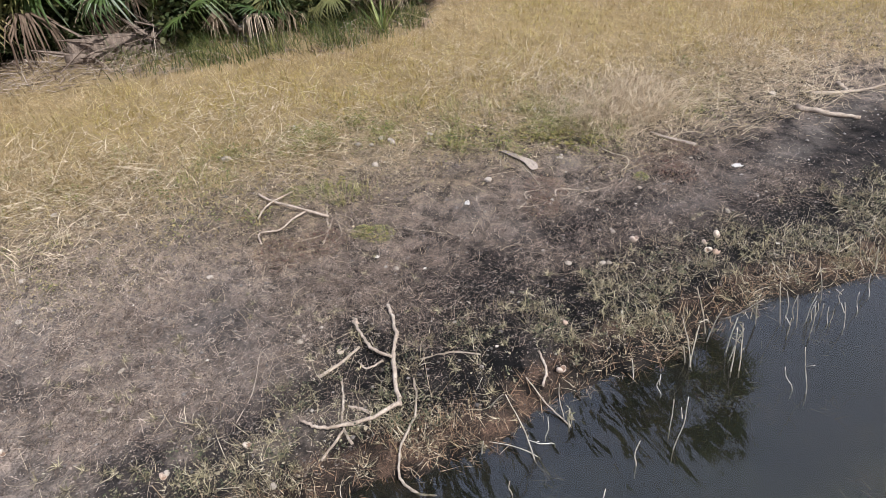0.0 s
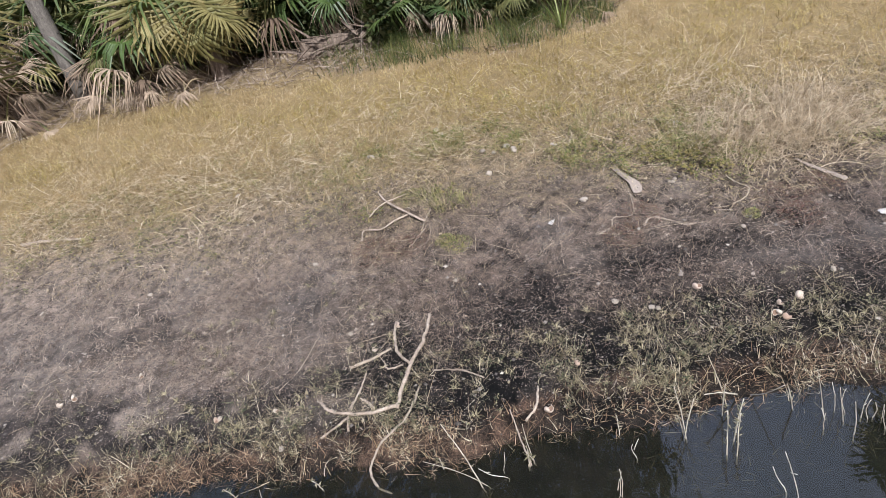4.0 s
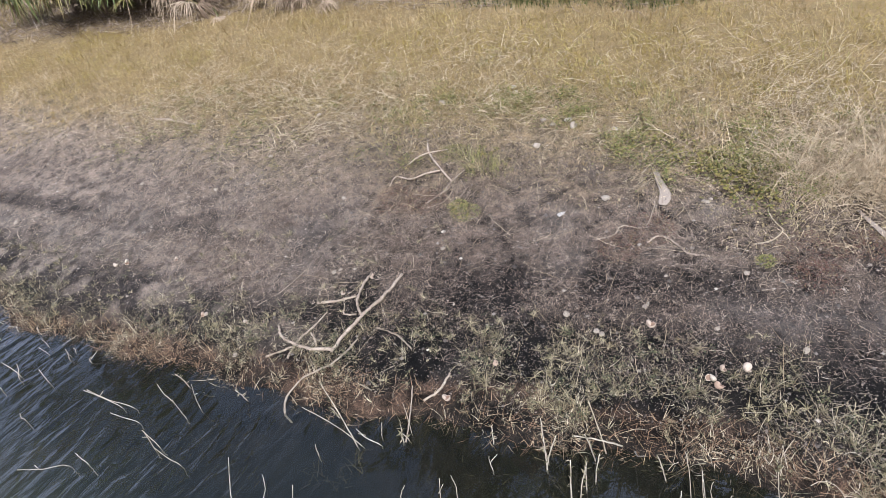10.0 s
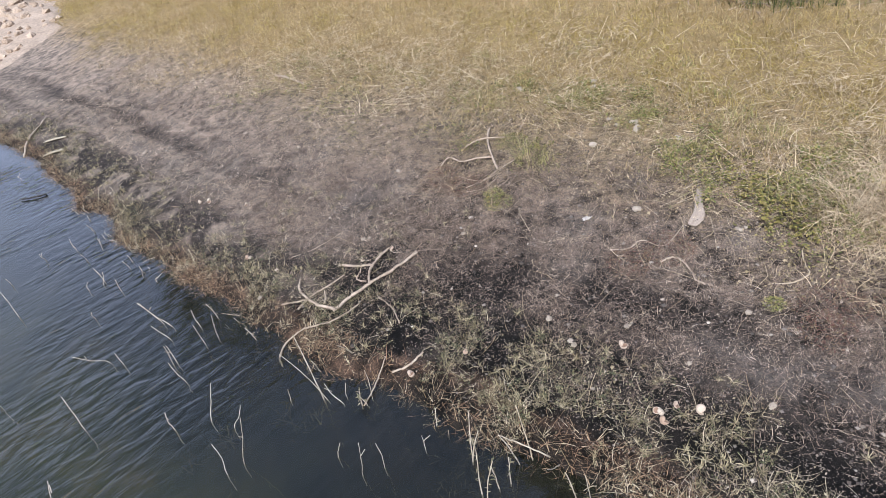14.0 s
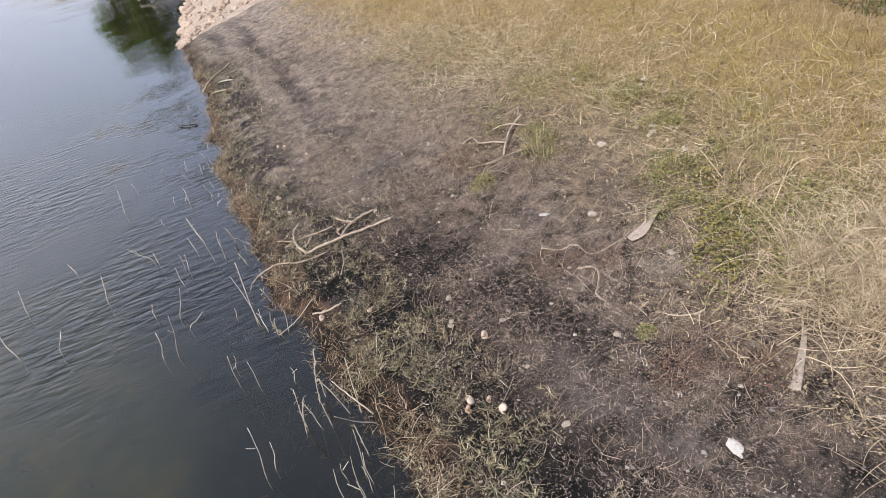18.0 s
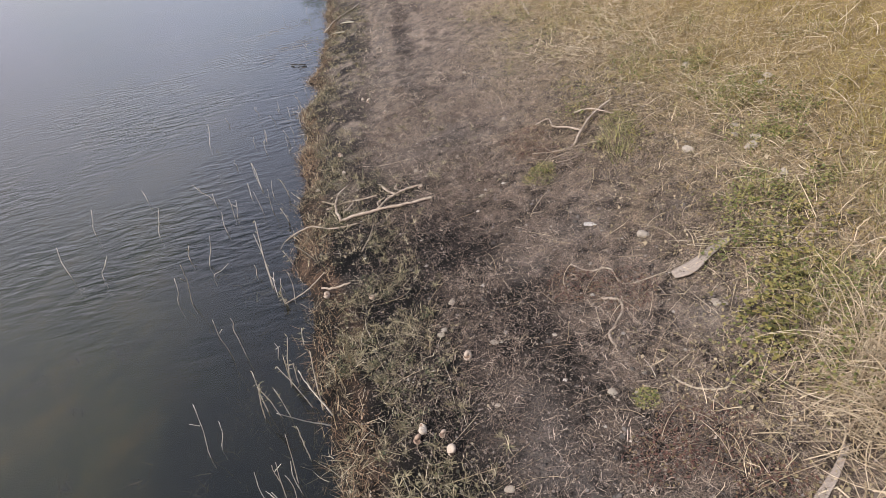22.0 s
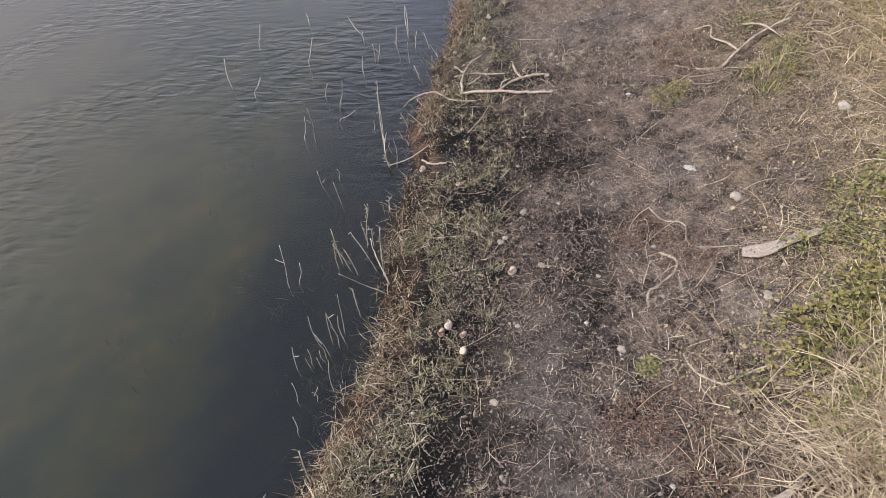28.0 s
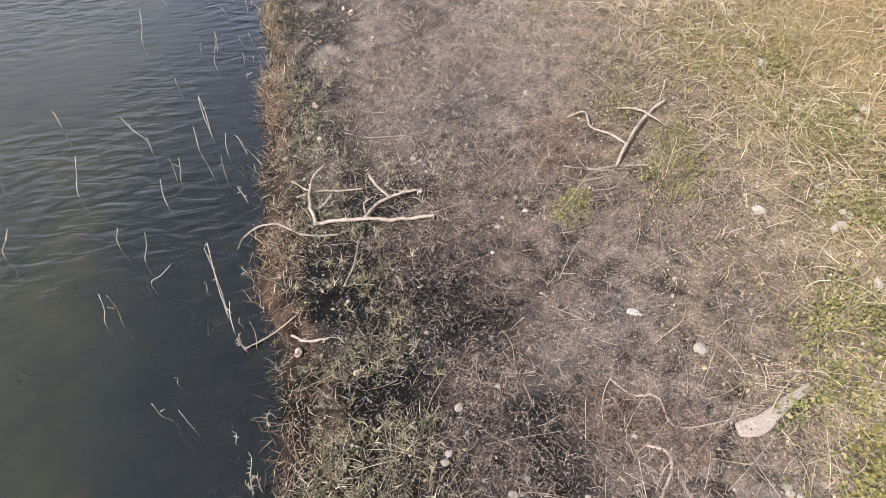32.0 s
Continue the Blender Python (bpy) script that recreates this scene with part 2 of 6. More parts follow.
def ground_material():
    m, nt, b = base_material("bank_soil", 0.95, 0.15)
    geo, at = nt.nodes.new("ShaderNodeNewGeometry"), nt.nodes.new("ShaderNodeAttribute")
    at.attribute_name = "inland"
    pos = geo.outputs["Position"]
    big, mid, fine = noise_node(nt, 1.3, 5, 0.6, pos), noise_node(nt, 9, 6, 0.7, pos), noise_node(nt, 90, 5, 0.7, pos)
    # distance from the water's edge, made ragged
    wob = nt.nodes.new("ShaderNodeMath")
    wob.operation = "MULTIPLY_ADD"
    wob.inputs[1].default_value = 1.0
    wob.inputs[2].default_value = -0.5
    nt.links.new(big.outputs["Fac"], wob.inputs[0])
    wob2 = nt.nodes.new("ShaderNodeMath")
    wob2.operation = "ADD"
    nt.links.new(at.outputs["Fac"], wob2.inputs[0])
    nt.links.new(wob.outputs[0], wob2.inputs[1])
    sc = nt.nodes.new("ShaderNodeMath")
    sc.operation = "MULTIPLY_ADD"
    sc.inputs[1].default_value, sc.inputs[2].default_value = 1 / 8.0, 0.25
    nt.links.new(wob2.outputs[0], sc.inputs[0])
    # bed stops, below 0.25: far-out olive carries light scattered in murky water
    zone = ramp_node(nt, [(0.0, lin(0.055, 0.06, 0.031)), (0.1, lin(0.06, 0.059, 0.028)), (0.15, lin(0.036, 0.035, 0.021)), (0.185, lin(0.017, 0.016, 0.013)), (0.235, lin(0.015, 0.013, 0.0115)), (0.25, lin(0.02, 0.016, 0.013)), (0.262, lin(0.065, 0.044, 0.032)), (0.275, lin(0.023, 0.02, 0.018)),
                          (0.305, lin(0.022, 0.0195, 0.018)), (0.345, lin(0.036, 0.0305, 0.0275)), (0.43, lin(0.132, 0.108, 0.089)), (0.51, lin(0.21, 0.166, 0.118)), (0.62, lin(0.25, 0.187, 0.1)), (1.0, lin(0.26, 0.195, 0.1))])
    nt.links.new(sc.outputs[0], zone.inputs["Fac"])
    dark = ramp_node(nt, [(0.4, lin(0.16, 0.158, 0.165)), (0.5, lin(0.85, 0.85, 0.86)), (0.62, lin(1.6, 1.52, 1.46))])
    nt.links.new(mid.outputs["Fac"], dark.inputs["Fac"])
    c = mix_rgb(nt, 1.0, zone.outputs["Color"], dark.outputs["Color"], "MULTIPLY")
    gr = ramp_node(nt, [(0.32, lin(0.5, 0.5, 0.5)), (0.68, lin(1.4, 1.38, 1.35))])
    nt.links.new(fine.outputs["Fac"], gr.inputs["Fac"])
    c = mix_rgb(nt, 1.0, c, gr.outputs["Color"], "MULTIPLY")
    tiny = noise_node(nt, 330, 3, 0.6, pos)
    sp = ramp_node(nt, [(0.36, lin(0.2, 0.19, 0.19)), (0.5, lin(0.8, 0.8, 0.8)), (0.66, lin(2.3, 2.2, 2.1))])
    nt.links.new(tiny.outputs["Fac"], sp.inputs["Fac"])
    c = mix_rgb(nt, 1.0, c, sp.outputs["Color"], "MULTIPLY")
    # evens out the pond's bed, whose colour stands in for the water's murk
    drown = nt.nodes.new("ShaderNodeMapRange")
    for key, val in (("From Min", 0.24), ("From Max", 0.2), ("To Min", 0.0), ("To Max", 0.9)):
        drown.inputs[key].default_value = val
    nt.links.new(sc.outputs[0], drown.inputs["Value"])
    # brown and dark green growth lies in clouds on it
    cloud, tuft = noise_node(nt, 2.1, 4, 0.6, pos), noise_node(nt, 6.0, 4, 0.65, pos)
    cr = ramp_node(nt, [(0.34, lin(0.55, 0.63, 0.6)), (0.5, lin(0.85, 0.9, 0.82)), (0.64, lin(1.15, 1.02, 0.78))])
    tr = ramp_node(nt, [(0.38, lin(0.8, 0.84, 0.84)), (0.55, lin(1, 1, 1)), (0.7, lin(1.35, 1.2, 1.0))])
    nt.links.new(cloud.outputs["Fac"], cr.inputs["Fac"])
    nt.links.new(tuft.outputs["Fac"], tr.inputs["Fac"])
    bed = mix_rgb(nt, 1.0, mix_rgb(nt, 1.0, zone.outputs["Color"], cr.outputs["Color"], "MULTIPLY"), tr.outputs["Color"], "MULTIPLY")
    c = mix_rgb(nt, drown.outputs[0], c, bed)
    # thatch under the field's grass hides the speckled soil
    thatch = nt.nodes.new("ShaderNodeMapRange")
    for key, val in (("From Min", 0.46), ("From Max", 0.64), ("To Min", 0.0), ("To Max", 0.8)):
        thatch.inputs[key].default_value = val
    nt.links.new(sc.outputs[0], thatch.inputs["Value"])
    c = mix_rgb(nt, thatch.outputs[0], c, mix_rgb(nt, 1.0, zone.outputs["Color"], mix_rgb(nt, 0.5, lin(1, 1, 1), gr.outputs["Color"]), "MULTIPLY"))
    dust = nt.nodes.new("ShaderNodeAttribute")
    dust.attribute_name = "dust"
    dry = mix_rgb(nt, 1.0, mix_rgb(nt, 1.0, lin(0.25, 0.207, 0.174), gr.outputs["Color"], "MULTIPLY"), mix_rgb(nt, 0.6, lin(1, 1, 1), dark.outputs["Color"]), "MULTIPLY")
    c = mix_rgb(nt, dust.outputs["Fac"], c, dry)
    # moist soil and painted rut shade darken the ground
    wet = nt.nodes.new("ShaderNodeAttribute")
    wet.attribute_name = "damp_rut_shade"
    c = mix_rgb(nt, wet.outputs["Fac"], c, mix_rgb(nt, 1.0, c, lin(0.2, 0.205, 0.225), "MULTIPLY"))
    # dry grey silt
    ash = nt.nodes.new("ShaderNodeAttribute")
    ash.attribute_name = "silt"
    silt = mix_rgb(nt, 1.0, mix_rgb(nt, 1.0, lin(0.14, 0.122, 0.108), gr.outputs["Color"], "MULTIPLY"), mix_rgb(nt, 0.5, lin(1, 1, 1), dark.outputs["Color"]), "MULTIPLY")
    c = mix_rgb(nt, ash.outputs["Fac"], c, silt)
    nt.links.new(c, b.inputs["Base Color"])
    bump(nt, b, fine.outputs["Fac"], 0.8, 0.012)
    return m


def water_material():
    m, nt, b = base_material("pond_water", 0.01, 0.5)
    b.inputs["Base Color"].default_value = lin(0.125, 0.13, 0.105)
    b.inputs["IOR"].default_value = 1.51
    b.inputs["Transmission Weight"].default_value = 0.96
    geo, mp = nt.nodes.new("ShaderNodeNewGeometry"), nt.nodes.new("ShaderNodeMapping")
    mp.inputs["Scale"].default_value = (4.6, 12.5, 1)
    vr = nt.nodes.new("ShaderNodeVectorRotate")
    vr.rotation_type = "Z_AXIS"
    vr.inputs["Angle"].default_value = radians(12)
    nt.links.new(geo.outputs["Position"], vr.inputs["Vector"])
    nt.links.new(vr.outputs[0], mp.inputs["Vector"])
    n = noise_node(nt, 1.25, 2, 0.4, mp.outputs[0])
    n.inputs["Distortion"].default_value = 0.5
    calm = noise_node(nt, 0.75, 3, 0.55, geo.outputs["Position"])
    wind = nt.nodes.new("ShaderNodeAttribute")
    wind.attribute_name = "wind"
    rc = ramp_node(nt, [(0.42, lin(0.12, 0.12, 0.12)), (0.6, lin(1, 1, 1))])
    nt.links.new(calm.outputs["Fac"], rc.inputs["Fac"])
    bp = nt.nodes.new("ShaderNodeBump")
    bp.inputs["Distance"].default_value = 0.021
    nt.links.new(mix_rgb(nt, 1.0, rc.outputs["Color"], wind.outputs["Color"], "MULTIPLY"), bp.inputs["Strength"])
    nt.links.new(n.outputs["Fac"], bp.inputs["Height"])
    nt.links.new(bp.outputs[0], b.inputs["Normal"])
    return m


M_GROUND, M_WATER = ground_material(), water_material()
M_DRIFT = solid("bleached_driftwood", [(0.3, lin(0.20, 0.155, 0.115)), (0.55, lin(0.37, 0.30, 0.235)), (0.75, lin(0.48, 0.415, 0.335))], 14, 120, 0.85, 0.002)
M_STICK = solid("dull_stick", [(0.3, lin(0.20, 0.16, 0.12)), (0.7, lin(0.42, 0.35, 0.28))], 18, 120, 0.9, 0.002)
M_BLACK = solid("wet_black_wood", [(0.3, lin(0.012, 0.011, 0.010)), (0.7, lin(0.04, 0.035, 0.03))], 20, 90, 0.5, 0.002)
M_SHELL = each("bleached_shell", [(0, lin(0.42, 0.33, 0.26)), (0.5, lin(0.52, 0.45, 0.37)), (1, lin(0.38, 0.27, 0.2))], 0.55, 0.4, 60, 0.001)
M_SHELL_IN = solid("shell_mouth", [(0.3, lin(0.16, 0.10, 0.07)), (0.7, lin(0.30, 0.20, 0.14))], 40, 150, 0.5, 0.0005)
M_STONE = each("pale_pebble", [(0, lin(0.30, 0.26, 0.21)), (0.5, lin(0.42, 0.37, 0.31)), (1, lin(0.26, 0.22, 0.18))], 0.85, 0.25, 50, 0.003)
M_WHITE = solid("chalky_slab", [(0.3, lin(0.4, 0.37, 0.34)), (0.7, lin(0.6, 0.57, 0.53))], 30, 120, 0.8, 0.002)
M_RUBBLE = each("limestone_rubble", [(0, lin(0.36, 0.285, 0.222)), (0.5, lin(0.44, 0.358, 0.285)), (1, lin(0.31, 0.24, 0.186))], 0.9, 0.2, 8, 0.01)
M_CHALK = solid("chalky_fill", [(0.3, lin(0.29, 0.226, 0.175)), (0.7, lin(0.40, 0.322, 0.255))], 3, 25, 0.95, 0.02)
M_BARK = solid("palm_boot", [(0.3, lin(0.25, 0.203, 0.165)), (0.7, lin(0.35, 0.293, 0.245))], 9, 80, 0.85, 0.002, stretch=(1, 6, 1))
M_BOARD = solid("weathered_board", [(0.3, lin(0.30, 0.27, 0.20)), (0.7, lin(0.44, 0.40, 0.31))], 7, 70, 0.85, 0.002, stretch=(1, 5, 1))
M_TRUNK = solid("palm_trunk_bark", [(0.3, lin(0.08, 0.07, 0.06)), (0.7, lin(0.19, 0.17, 0.15))], 6, 40, 0.9, 0.01, stretch=(3, 3, 1))
M_HUSK = solid("fibrous_husk", [(0.3, lin(0.07, 0.05, 0.038)), (0.7, lin(0.24, 0.185, 0.145))], 7, 60, 0.95, 0.006, stretch=(1, 4, 1))
M_PETIOLE = each("petiole_stem", [(0, lin(0.13, 0.15, 0.05)), (0.5, lin(0.26, 0.22, 0.10)), (1, lin(0.34, 0.27, 0.17))], 0.6, 0.3, 12)
M_FAN = {"green": each("green_fan", [(0, lin(0.045, 0.075, 0.022)), (0.6, lin(0.075, 0.115, 0.03)), (1, lin(0.12, 0.15, 0.04))], 0.45, 0.45, 9, 0.001, 0.25),
         "olive": each("yellowing_fan", [(0, lin(0.09, 0.10, 0.035)), (0.5, lin(0.16, 0.155, 0.055)), (1, lin(0.27, 0.22, 0.09))], 0.55, 0.35, 9, 0.001, 0.2),
         "dead": each("dead_fan", [(0, lin(0.14, 0.10, 0.072)), (0.5, lin(0.31, 0.235, 0.17)), (1, lin(0.48, 0.39, 0.295))], 0.85, 0.2, 9, 0.001, 0.1)}
M_GRASS = island("dry_field_grass", [(0, lin(0.20, 0.138, 0.06)), (0.25, lin(0.32, 0.235, 0.11)), (0.55, lin(0.405, 0.305, 0.16)), (0.8, lin(0.47, 0.375, 0.23)), (0.94, lin(0.56, 0.465, 0.32)), (1, lin(0.23, 0.235, 0.08))], 0.8, (lin(0.82, 0.84, 0.5), 0.9, 0.9), 0.2, 0.35, (5.0, 0.8, 1.15))
M_STRAW = island("bleached_straw", [(0, lin(0.28, 0.21, 0.14)), (0.4, lin(0.48, 0.39, 0.27)), (0.75, lin(0.61, 0.51, 0.37)), (1, lin(0.43, 0.325, 0.2))], 0.75, None, 0.25, 0.2, (11.0, 0.66, 1.15))
M_LITTER = island("ground_litter", [(0, lin(0.065, 0.047, 0.038)), (0.35, lin(0.17, 0.128, 0.1)), (0.65, lin(0.31, 0.25, 0.198)), (0.9, lin(0.41, 0.335, 0.26)), (1, lin(0.56, 0.48, 0.39))], 0.85, (lin(0.6, 0.56, 0.56), 0.9, 0.8), 0.25, 0.0, (16.0, 0.6, 1.35))
M_FIBRE = island("fine_brown_fibre", [(0, lin(0.05, 0.036, 0.03)), (0.4, lin(0.115, 0.085, 0.068)), (0.75, lin(0.2, 0.152, 0.12)), (1, lin(0.34, 0.27, 0.21))], 0.85, None, 0.2, 0.0, (6.0, 0.7, 1.25))
M_DROWN = island("drowned_stems", [(0, lin(0.035, 0.03, 0.018)), (0.7, lin(0.075, 0.062, 0.035)), (1, lin(0.13, 0.115, 0.07))], 0.9)
M_CLOVER = island("clover_leaves", [(0, lin(0.05, 0.05, 0.02)), (0.35, lin(0.12, 0.112, 0.036)), (0.8, lin(0.27, 0.228, 0.07)), (1, lin(0.28, 0.205, 0.085))], 0.65, None, 0.25, 0.25)
M_SPRIGS = island("bank_sprigs", [(0, lin(0.075, 0.072, 0.04)), (0.35, lin(0.18, 0.16, 0.095)), (0.7, lin(0.33, 0.285, 0.175)), (1, lin(0.5, 0.43, 0.29))], 0.75, None, 0.25, 0.2, (16.0, 0.5, 1.2))
M_CLOD = island("soil_crumbs", [(0, lin(0.05, 0.044, 0.04)), (0.5, lin(0.10, 0.088, 0.08)), (0.85, lin(0.18, 0.16, 0.145)), (1, lin(0.34, 0.31, 0.27))], 0.95, None, 0.15)
M_CHIP = island("shell_chips", [(0, lin(0.26, 0.22, 0.175)), (0.6, lin(0.42, 0.37, 0.31)), (1, lin(0.62, 0.57, 0.5))], 0.8, None, 0.25)
M_WEED = island("low_weeds", [(0, lin(0.08, 0.10, 0.03)), (0.4, lin(0.16, 0.165, 0.05)), (0.7, lin(0.27, 0.24, 0.085)), (1, lin(0.33, 0.25, 0.12))], 0.6, None, 0.3, 0.2)
M_RED = island("reddish_sprigs", [(0, lin(0.07, 0.032, 0.025)), (0.6, lin(0.135, 0.068, 0.05)), (1, lin(0.16, 0.13, 0.06))], 0.7, None, 0.3, 0.15)
M_EDGE = island("bank_stalks", [(0, lin(0.05, 0.038, 0.028)), (0.25, lin(0.13, 0.10, 0.07)), (0.5, lin(0.25, 0.205, 0.125)), (0.75, lin(0.42, 0.36, 0.24)), (0.9, lin(0.62, 0.55, 0.42)), (1, lin(0.16, 0.17, 0.09))], 0.75, None, 0.3, 0.12, (22.0, 0.38, 1.15))
M_DARKLEAF = island("dark_bank_leaves", [(0, lin(0.03, 0.036, 0.02)), (0.5, lin(0.07, 0.078, 0.038)), (0.8, lin(0.13, 0.12, 0.06)), (1, lin(0.3, 0.26, 0.16))], 0.6, None, 0.3, 0.15)
M_DEADLEAF = island("crumbled_leaves", [(0, lin(0.08, 0.062, 0.04)), (0.3, lin(0.17, 0.14, 0.085)), (0.55, lin(0.22, 0.18, 0.095)), (0.8, lin(0.28, 0.225, 0.14)), (1, lin(0.36, 0.3, 0.21))], 0.8, None, 0.25, 0.1, (14.0, 0.7, 1.4))
M_SOILLEAF = island("dark_leaf_bits", [(0, lin(0.03, 0.025, 0.023)), (0.45, lin(0.09, 0.072, 0.062)), (0.75, lin(0.16, 0.13, 0.11)), (0.95, lin(0.24, 0.195, 0.16)), (1, lin(0.32, 0.27, 0.22))], 0.85)
M_BANKLEAF = island("bank_leaf_bits", [(0, lin(0.035, 0.033, 0.024)), (0.4, lin(0.115, 0.098, 0.06)), (0.7, lin(0.22, 0.185, 0.115)), (0.95, lin(0.34, 0.285, 0.2)), (1, lin(0.42, 0.38, 0.29))], 0.75, None, 0.25, 0.1)
M_FRONDLITTER = island("frond_litter", [(0, lin(0.055, 0.04, 0.032)), (0.4, lin(0.14, 0.102, 0.08)), (0.75, lin(0.27, 0.21, 0.165)), (1, lin(0.44, 0.37, 0.3))], 0.85)
M_BROWNLEAF = island("withered_leaves", [(0, lin(0.07, 0.05, 0.025)), (0.6, lin(0.15, 0.11, 0.055)), (1, lin(0.12, 0.13, 0.045))], 0.7, None, 0.25, 0.2)
M_ROSETTE = island("feathery_rosettes", [(0, lin(0.10, 0.092, 0.056)), (0.4, lin(0.22, 0.195, 0.12)), (0.8, lin(0.37, 0.32, 0.22)), (1, lin(0.52, 0.45, 0.34))], 0.75, (lin(0.55, 0.5, 0.4), 4.0, 0.9), 0.25, 0.15, (22.0, 0.4, 1.15))
M_STEM = island("pale_stems", [(0, lin(0.24, 0.19, 0.135)), (0.5, lin(0.40, 0.34, 0.25)), (1, lin(0.56, 0.5, 0.4))], 0.75, None, 0.3, 0.1)
M_SPRIG = each("sprig_leaf", [(0, lin(0.13, 0.125, 0.065)), (0.5, lin(0.24, 0.21, 0.135)), (1, lin(0.36, 0.31, 0.22))], 0.75, 0.25, 40, 0.0005, 0.15)
M_RUST = island("rusty_stems", [(0, lin(0.07, 0.042, 0.025)), (0.4, lin(0.16, 0.10, 0.06)), (0.75, lin(0.27, 0.18, 0.11)), (1, lin(0.46, 0.38, 0.26))], 0.8)
M_STRAWGOLD = island("straw_gold_stems", [(0, lin(0.2, 0.125, 0.06)), (0.5, lin(0.36, 0.265, 0.14)), (1, lin(0.54, 0.44, 0.28))], 0.75, None, 0.25, 0.2)
M_REED = each("dead_reed", [(0, lin(0.36, 0.32, 0.25)), (0.5, lin(0.48, 0.44, 0.37)), (1, lin(0.38, 0.33, 0.25))], 0.7, 0.3, 30)
M_YOUNG = each("young_leaf", [(0, lin(0.11, 0.16, 0.04)), (0.6, lin(0.2, 0.25, 0.07)), (1, lin(0.3, 0.31, 0.11))], 0.5, 0.4, 20, 0.0005, 0.3)
M_PALE = island("pale_blades", [(0, lin(0.34, 0.26, 0.165)), (0.4, lin(0.5, 0.41, 0.285)), (0.8, lin(0.64, 0.545, 0.4)), (1, lin(0.45, 0.36, 0.22))], 0.7, None, 0.25, 0.2, (9.0, 0.7, 1.1))
# leaf colour darkened to stand in for shade inside the thicket
M_UNDER = island("shaded_undergrowth_leaves", [(0, lin(0.02, 0.03, 0.011)), (0.6, lin(0.05, 0.065, 0.02)), (1, lin(0.10, 0.095, 0.04))], 0.6, None, 0.3, 0.2)
# green deepened in the colour for the palmettos' shade
M_SHADEGRASS = island("shade_grass", [(0, lin(0.03, 0.045, 0.012)), (0.6, lin(0.075, 0.098, 0.022)), (1, lin(0.19, 0.17, 0.055))], 0.6, None, 0.3, 0.2)
M_TUFT = island("fresh_grass", [(0, lin(0.13, 0.14, 0.045)), (0.5, lin(0.23, 0.225, 0.075)), (0.85, lin(0.36, 0.31, 0.14)), (1, lin(0.52, 0.44, 0.28))], 0.6, None, 0.3, 0.25)
M_TREE = island("tree_leaves", [(0, lin(0.06, 0.105, 0.012)), (0.6, lin(0.12, 0.185, 0.02)), (1, lin(0.17, 0.21, 0.03))], 0.6, None, 0.3, 0.25)

# ---------------------------------------------------------------- shape of the ground
SHORE_Y = [-40, -6, -2.6, -2, -1, 0, 0.5, 0.85, 1.7, 2.5, 4.9, 5.85, 8.5, 9.4, 11, 13.4, 16.6, 20]
SHORE_X = [-3.0, -0.62, -0.42, -0.33, -0.28, -0.25, -0.24, -0.2, -0.07, 0.03, 0.52, 0.66, 0.98, 1.12, 1.53, 2.08, 2.8, 3.5]
BANK_D = [-60, -8, -4, -1.5, -0.5, -0.15, 0, 0.1, 0.35, 0.7, 1.3, 1.7, 2.2, 2.7, 3.5, 5, 7, 60]
BANK_Z = [-2.6, -1.6, -1.0, -0.42, -0.14, -0.035, 0, 0.04, 0.08, 0.12, 0.155, 0.2, 0.25, 0.32, 0.42, 0.56, 0.66, 0.9]
def sm(a, b, v):
    t = np.clip((v - a) / (b - a), 0, 1)
    return t * t * (3 - 2 * t)


rng = np.random.default_rng(7)
TABLE = rng.random((256, 256))


def vnoise(x, y, cell, shift=0):
    """Smooth value noise, 0 to 1."""
    u, v = np.asarray(x) / cell + 31.7 + shift, np.asarray(y) / cell + 57.3 + shift * 1.7
    i, j = np.floor(u).astype(int), np.floor(v).astype(int)
    f, g = u - i, v - j
    f, g = f * f * (3 - 2 * f), g * g * (3 - 2 * g)
    a, b = TABLE[i % 256, j % 256], TABLE[(i + 1) % 256, j % 256]
    c, d = TABLE[i % 256, (j + 1) % 256], TABLE[(i + 1) % 256, (j + 1) % 256]
    return (a * (1 - f) + b * f) * (1 - g) + (c * (1 - f) + d * f) * g


def inland(x, y):
    """Metres from the water's edge, on land positive; the far bank of the cove lies to the north."""
    x, y = np.asarray(x, float), np.asarray(y, float)
    d = x - np.interp(y, SHORE_Y, SHORE_X)
    d = d + 0.16 * (vnoise(x, y, 0.5) - 0.5) * np.exp(-(d / 0.6) ** 2) + 0.06 * (vnoise(x, y, 0.14, 9) - 0.5) * np.exp(-(d / 0.3) ** 2)
    return np.maximum(d, (y - 33.0) - 12.0 * np.maximum(0, 0.2 - x) + 0.8 * (vnoise(x, y, 2.0, 3) - 0.5))


def gz(x, y):
    x, y = np.asarray(x, float), np.asarray(y, float)
    d = inland(x, y)
    z = np.interp(d, BANK_D, BANK_Z)
    land = np.clip(d / 0.4, 0, 1)
    z = z + land * (0.035 * (vnoise(x, y, 0.45, 5) - 0.5) + 0.010 * (vnoise(x, y, 0.11, 6) - 0.5) + 0.008 * (vnoise(x, y, 0.045, 8) - 0.5))
    # two wheel ruts along the bank
    for off, dep in ((0.62, 0.018), (1.02, 0.022)):
        z = z - dep * np.exp(-((d - off) / 0.09) ** 2) * np.clip((y - 0.6) / 1.2, 0, 1) * np.clip((12 - y) / 3, 0, 1)
    z = z - 0.02 * np.exp(-((d - 0.95) / 0.16) ** 2) * np.clip((-1.2 - y) / 1.0, 0, 1)
    return z


